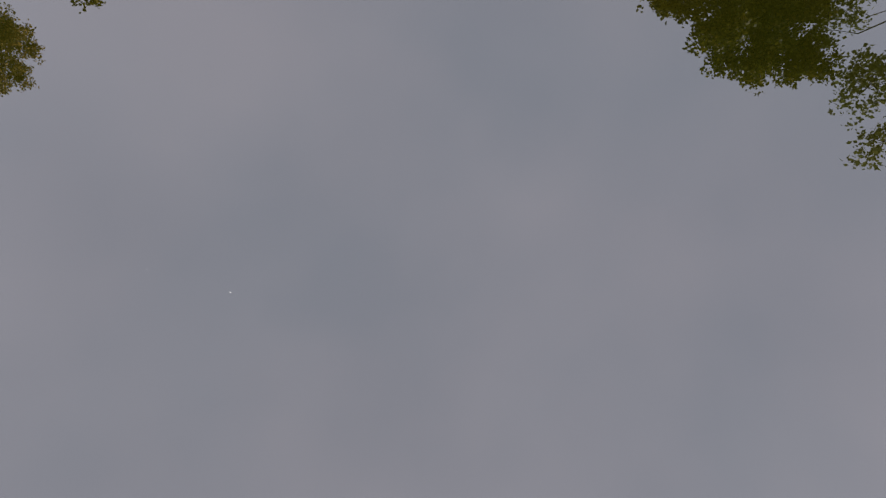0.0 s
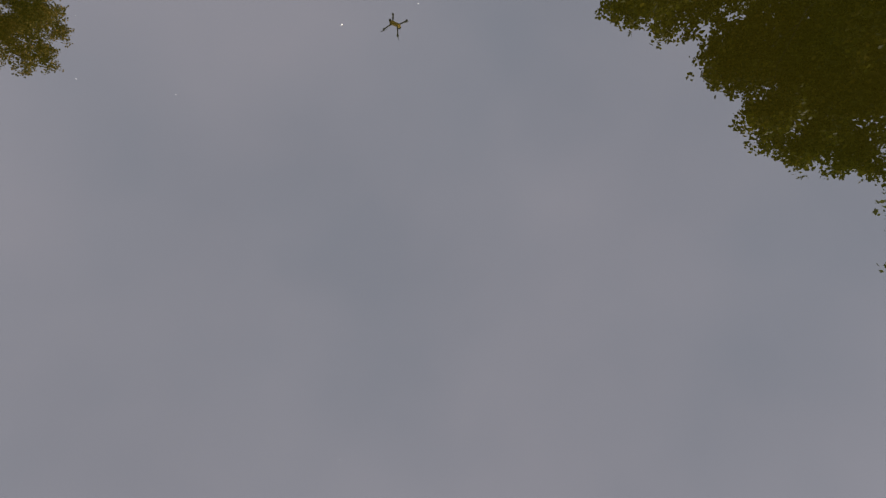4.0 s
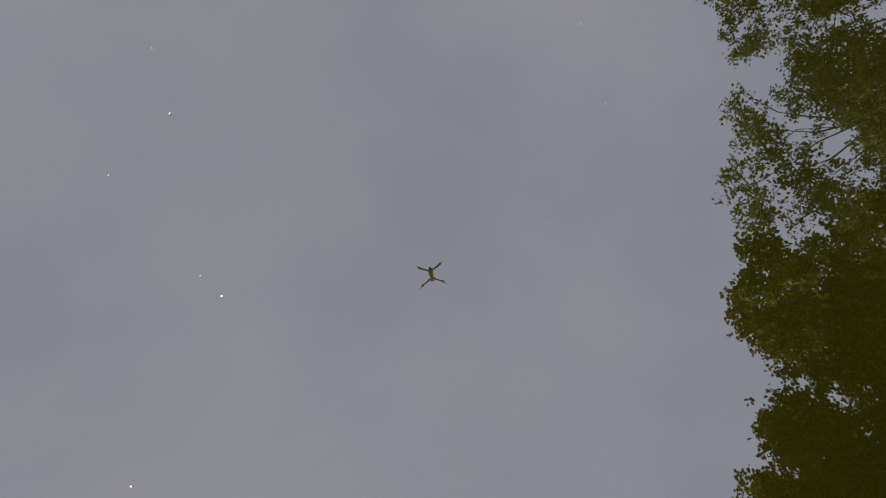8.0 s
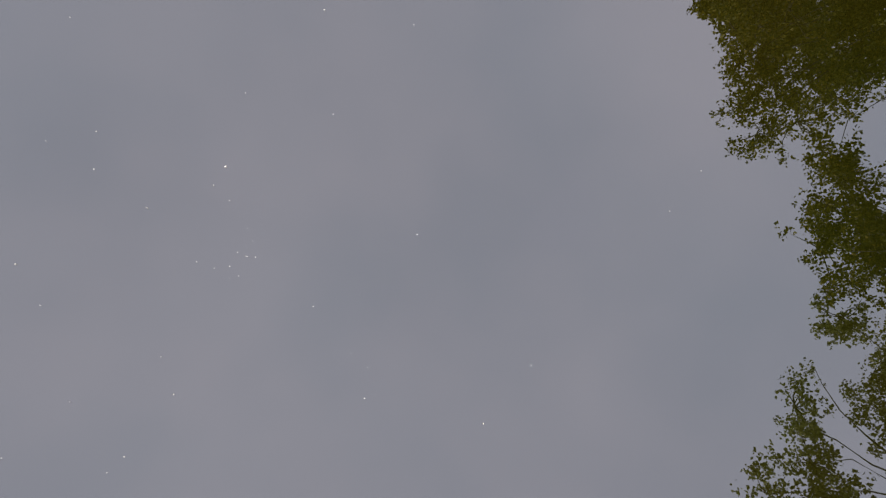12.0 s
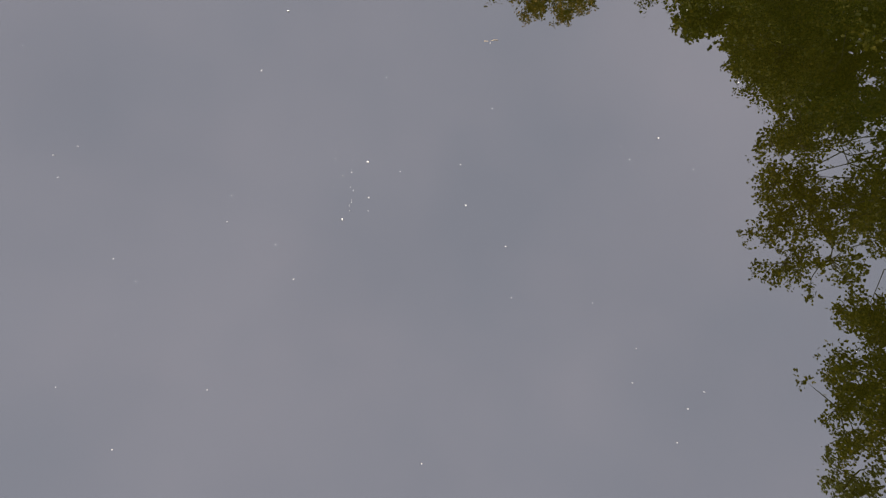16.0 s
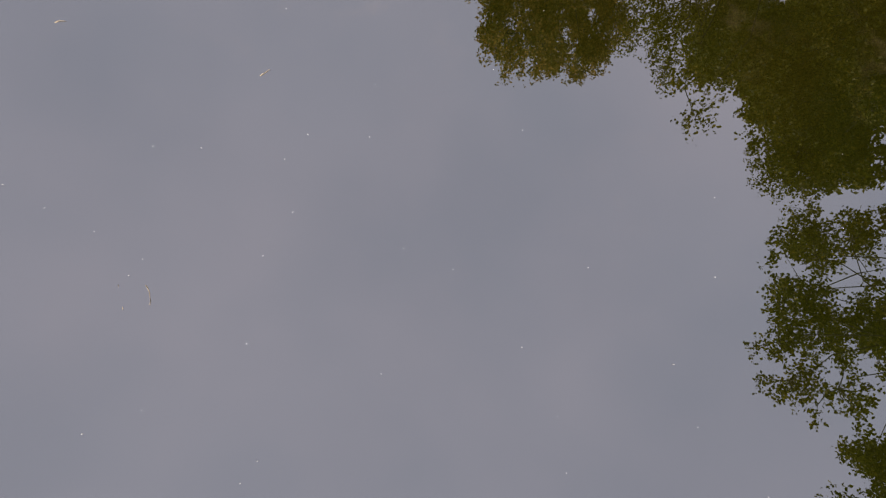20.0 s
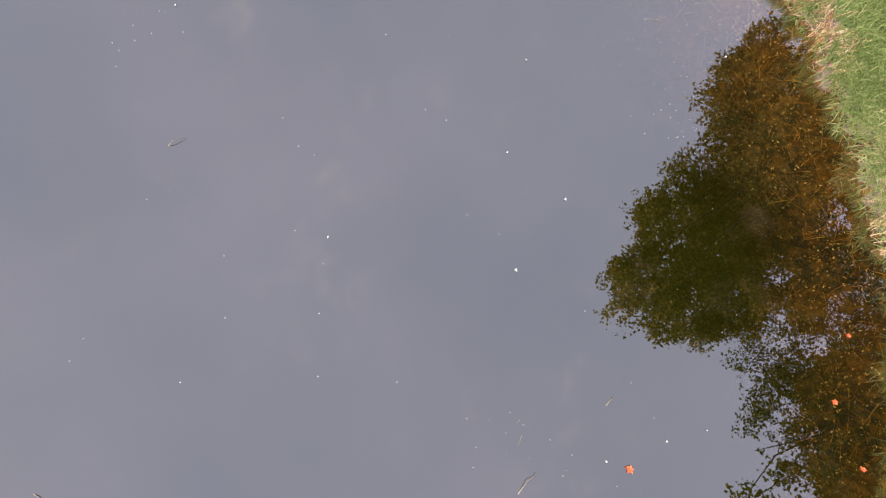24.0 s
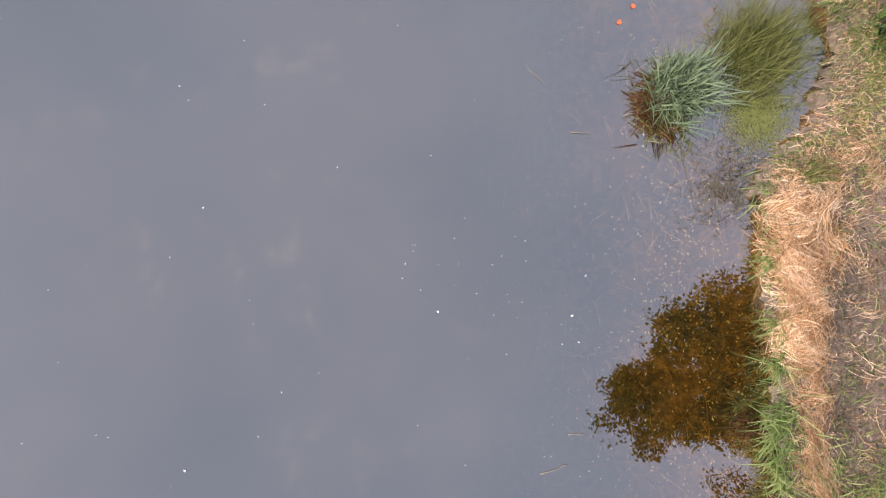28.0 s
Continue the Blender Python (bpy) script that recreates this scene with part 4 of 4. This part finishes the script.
# pale twigs in the surface
TWIGS = [(-7.77, 13.24, 0.16, 47), (-7.69, 13.47, 0.05, 38), (-7.42, 13.76, 0.16, -7), (-7.32, 13.14, 0.16, -96), (-10.70, 12.38, 0.12, 26), (-9.14, 10.83, 0.07, -48), (-7.90, 13.94, 0.08, 45), (-8.04, 13.35, 0.14, -91), (-10.43, 12.12, 0.14, 19), (-11.38, 14.06, 0.10, 47), (-9.84, 16.25, 0.23, -54), (-9.95, 15.71, 0.13, -6), (-11.48, 15.53, 0.19, 41), (-14.04, 16.21, 0.17, -22), (-11.63, 15.74, 0.11, 9), (-8.02, 9.28, 0.16, -114), (-7.88, 9.34, 0.13, -123), (-13.55, 16.38, 0.14, 6), (-7.74, 10.96, 0.08, -21), (-5.16, 8.03, 0.09, -65)]
for k, (x, y, long, turn) in enumerate(TWIGS):
    rr = np.random.default_rng(700 + k)
    pts = bent((-long / 2, 0, 0), (long / 2, rr.normal(0, 0.02), 0.004), rr, 0.1, 6)
    ob = new("floating_twig", mesh_of("floating_twig", *tube(pts, list(np.linspace(0.0024, 0.001, 6)), 6), [M_TWIG], True))
    ob.matrix_world = pose(x, y, 0.001, 0, 0, turn + 60)
    tagged(ob, "pale bent twig lying in the water's surface", "twig", "floating twigs")

# red leaves fallen on the shallows
rl = random.Random(77)
for x, y, size in ((-7.51, 13.82, 0.034), (-7.14, 15.2, 0.024), (-6.73, 15.1, 0.022), (-7.42, 15.55, 0.02), (-14.29, 17.0, 0.024), (-14.21, 16.87, 0.024)):
    bm = bmesh.new()
    rim = []
    for k in range(11):
        a = 2 * math.pi * k / 11
        q = size * (1.0 if k % 2 else 0.62) * rl.uniform(0.85, 1.15)
        rim.append(bm.verts.new((q * math.cos(a), 0.8 * q * math.sin(a), 0.002 + 0.16 * size * rl.random())))
    hub = bm.verts.new((0, 0, 0.001))
    for k in range(11):
        bm.faces.new((hub, rim[k], rim[(k + 1) % 11]))
    me = bpy.data.meshes.new("red_leaf")
    bm.to_mesh(me)
    bm.free()
    me.materials.append(M_RED)
    ob = new("red_leaf", me)
    ob.matrix_world = pose(x, y, 0.002, 0, 0, rl.uniform(0, 360))
    tagged(ob, "bright orange-red fallen leaf lying on the pond", "leaf", "red leaves")

# ---- floating flecks ----
FLECKS = [
    [(-5.70, -0.22), (-5.67, -1.37), (-5.88, -2.94), (-6.25, -2.50)],
    [(-6.41, 1.05), (-5.75, 0.30), (-4.00, 0.77), (-5.56, -1.53), (-6.15, -0.56)],
    [(-5.67, 2.90), (-6.13, 1.42), (-4.84, 2.24), (-3.66, 1.73), (-3.44, 0.47), (-5.54, 2.82), (-6.05, 2.67), (-5.79, 1.08), (-6.74, 2.16), (-6.54, 3.12), (-5.68, 1.77), (-5.54, 1.57), (-5.63, 3.04)],
    [(-5.64, 3.59), (-6.84, 2.99), (-6.47, 2.86), (-6.50, 1.94), (-5.72, 1.18)],
    [(-7.02, 5.89), (-7.55, 6.28), (-5.71, 6.95), (-6.47, 6.48), (-4.69, 6.66), (-5.12, 7.11), (-3.73, 6.26), (-3.26, 6.12), (-5.05, 4.93), (-6.11, 4.28), (-5.26, 4.34), (-6.59, 4.85), (-4.60, 4.35), (-5.92, 6.08), (-3.37, 5.78), (-4.84, 5.25)],
    [(-6.59, 7.36), (-7.64, 6.41), (-5.63, 6.72), (-5.72, 6.60), (-5.75, 6.53), (-5.28, 8.41), (-4.57, 6.35), (-6.44, 6.31), (-5.01, 6.85), (-3.71, 6.05), (-3.34, 5.99)],
    [(-7.90, 8.47), (-8.68, 8.81), (-7.18, 8.23), (-6.92, 8.49), (-7.52, 6.51), (-5.16, 8.03), (-3.86, 8.72), (-4.58, 9.99), (-5.55, 9.78), (-3.87, 7.69), (-4.03, 7.48), (-3.40, 8.27), (-6.57, 7.84)],
    [(-8.23, 10.24), (-8.03, 9.42), (-6.87, 8.64), (-6.47, 10.14), (-7.76, 10.95), (-4.45, 10.63), (-8.99, 9.70)],
    [(-9.13, 14.40), (-9.67, 12.92), (-10.20, 13.10), (-9.83, 11.39), (-9.75, 11.27), (-8.67, 12.86), (-9.88, 12.31), (-7.52, 14.11), (-7.44, 14.37), (-7.62, 13.72), (-7.76, 13.56), (-7.31, 12.92), (-7.04, 13.20), (-8.04, 12.57), (-7.08, 13.46)],
    [(-11.58, 13.10), (-12.19, 13.26), (-11.61, 12.78), (-11.72, 12.77), (-9.81, 12.76), (-10.13, 13.90), (-10.12, 14.71), (-9.60, 14.23), (-10.21, 15.74), (-10.96, 15.49), (-10.86, 15.57), (-10.50, 16.30), (-9.45, 16.02), (-9.27, 12.65), (-8.25, 14.72), (-8.89, 13.86), (-10.26, 16.23), (-9.53, 12.15)],
    [(-12.48, 13.98), (-11.18, 15.72), (-10.72, 15.56)],
    [(-14.78, 14.39), (-14.60, 13.90), (-13.78, 13.83), (-13.11, 13.95), (-13.79, 14.74), (-12.68, 15.10), (-13.11, 15.06), (-12.39, 15.95), (-12.21, 15.94), (-12.23, 15.83), (-11.67, 14.98), (-12.01, 14.76), (-14.60, 15.40), (-13.69, 15.36), (-12.79, 16.55), (-12.86, 16.40), (-13.05, 16.78), (-12.94, 16.76), (-12.12, 13.15), (-12.57, 12.79), (-13.55, 12.75), (-12.50, 16.43), (-12.62, 16.12)],
]


def petal(scale, seed):
    """A small cupped oval petal."""
    r = random.Random(seed)
    bm = bmesh.new()
    rim = []
    for k in range(9):
        a = 2 * math.pi * k / 9
        rr = (1.0 if k % 3 else 0.75) * scale * r.uniform(0.8, 1.1)
        rim.append(bm.verts.new((rr * math.cos(a), rr * 0.6 * math.sin(a), 0.004 + 0.25 * scale * r.random())))
    c = bm.verts.new((0, 0, 0.002))
    for k in range(9):
        bm.faces.new((c, rim[k], rim[(k + 1) % 9]))
    me = bpy.data.meshes.new("petal")
    bm.to_mesh(me)
    bm.free()
    me.materials.append(M_FLECK)
    return me


PETALS = [petal(s, 500 + k) for k, s in enumerate((0.004, 0.006, 0.009, 0.012))]
fr = random.Random(9)
LARGE = {(-12.39, 15.95), (-12.68, 15.10), (-9.45, 16.02), (-8.89, 13.86), (-12.19, 13.26), (-9.13, 14.40), (-10.50, 16.30)}
for group_rows in FLECKS:
    for x, y in group_rows:
        ob = new("floating_petal", PETALS[3 if (x, y) in LARGE else fr.choice((0, 0, 0, 0, 0, 1, 1, 2))])
        ob.matrix_world = pose(x, y, 0.001, 0, 0, fr.uniform(0, 360))
        tagged(ob, "tiny pale petal floating on the pond", "petal", "floating petals")

DRIFTS = [(-5.46, 2.43, 0.12, 30), (-4.52, 1.88, 0.10, 15), (-5.78, 6.83, 0.08, 14), (-5.70, 6.61, 0.06, 10), (-8.06, 13.31, 0.14, 20), (-9.26, 15.36, 0.12, 25), (-11.25, 14.07, 0.12, 18), (-11.61, 12.52, 0.15, 17), (-11.36, 15.65, 0.25, 30), (-12.66, 15.59, 0.25, 30), (-13.05, 15.08, 0.15, 15), (-12.84, 16.53, 0.30, 40)]
# a pale feather caught in the straw
feather = new("feather", petal(0.016, 560))
feather.matrix_world = pose(-12.47, 17.49, float(ground_height(np.array([-12.47]), np.array([17.49]))[0]) + 0.035, 0, 0, 30)
tagged(feather, "small white feather caught in the straw", "feather")

# small dust on the water, gathered in a few drifts
r5 = np.random.default_rng(430)
n = 480
px, py = r5.uniform(-16, 0, n), r5.uniform(-4, 17.5, n)
for cx_, cy_, wide_, many_ in DRIFTS:
    px = np.concatenate([px, cx_ + r5.normal(0, wide_, many_)])
    py = np.concatenate([py, cy_ + r5.normal(0, wide_, many_)])
n = len(px)
near = (shore_distance(px, py) > 0.1) & (r5.random(n) < 0.25 + 0.75 * np.clip((py - 1) / 12, 0, 1))
px, py = px[near], py[near]
a0 = r5.uniform(0, 6.28, len(px))
ll = r5.uniform(0.001, 0.003, len(px))
c, s_ = np.cos(a0), np.sin(a0)
q = lambda u, w_: np.stack([px + (c * u - s_ * w_) * ll, py + (s_ * u + c * w_) * ll, np.full(len(px), 0.003)], 1)
v = np.stack([q(-1, -0.5), q(1, -0.6), q(1.1, 0.5), q(-0.9, 0.6)], 1).reshape(-1, 3)
tagged(new("pollen_dust", fast_mesh("pollen_dust", v, np.arange(len(px) * 4).reshape(-1, 4), M_FLECK)), "fine pale dust and fluff on the water", "dust", kind="stuff")


# ---- the drone that hovers over the pond ----
def rounded_box(size, bevel, where=(0, 0, 0), taper=1.0):
    bm = bmesh.new()
    bmesh.ops.create_cube(bm, size=1.0)
    for v_ in bm.verts:
        k_ = taper if v_.co.y < 0 else 1.0
        v_.co = Vector((v_.co.x * size[0] * k_, v_.co.y * size[1], v_.co.z * size[2]))
    bmesh.ops.bevel(bm, geom=bm.edges[:], offset=bevel, segments=2, affect="EDGES")
    bmesh.ops.translate(bm, verts=bm.verts, vec=where)
    return bm


def disc(radius, depth, where, sides=14):
    bm = bmesh.new()
    bmesh.ops.create_cone(bm, cap_ends=True, segments=sides, radius1=radius, radius2=radius * 0.85, depth=depth)
    bmesh.ops.translate(bm, verts=bm.verts, vec=where)
    return bm


drone = thing("drone", "small olive-brown quadcopter with slim black arms over the pond", "drone", (-4.19, -1.29, 3.21))
drone.rotation_euler = (0, 0, radians(-3))
drone.scale = (1.2, 1.2, 1.2)
part_bm("body", rounded_box((0.05, 0.15, 0.05), 0.012, taper=0.8), M_SHELL, drone)
part_bm("battery", rounded_box((0.042, 0.05, 0.02), 0.006, (0, -0.05, 0.03)), M_BLACK, drone)
part_bm("camera_pod", rounded_box((0.034, 0.03, 0.03), 0.008, (0, 0.065, -0.035)), M_BLACK, drone)
for sx in (-1, 1):
    for sy in (-1, 1):
        vs, fs = tube([(sx * 0.02, sy * 0.045, 0.005), (sx * 0.07, sy * 0.075, 0.012), (sx * 0.115, sy * 0.1, 0.014)], [0.010, 0.008, 0.007], 8)
        arm = part("arm", mesh_of("arm", vs, fs, [M_BLACK], True), drone, "slim black folding arm", local=True)
        part_bm("motor", disc(0.014, 0.026, (sx * 0.115, sy * 0.1, 0.022)), M_BLACK, arm, "round black motor")
        pv, pf = [], []
        for turn in (0.0, math.pi):
            o = len(pv)
            for q_ in range(5):
                s_q = q_ / 4
                rr, ww = 0.008 + 0.045 * s_q, 0.0035 * (1 - 0.6 * s_q * s_q)
                for e_ in (-1, 1):
                    a_ = turn + math.atan2(sy * 0.1, sx * 0.115)
                    pv.append((sx * 0.115 + rr * math.cos(a_) - e_ * ww * math.sin(a_), sy * 0.1 + rr * math.sin(a_) + e_ * ww * math.cos(a_), 0.038 + 0.002 * e_))
            pf += [(o + 2 * q_, o + 2 * q_ + 1, o + 2 * q_ + 3, o + 2 * q_ + 2) for q_ in range(4)]
        part("propeller", mesh_of("propeller", pv, pf, [M_BLACK]), arm, "thin dark propeller at rest", local=True)
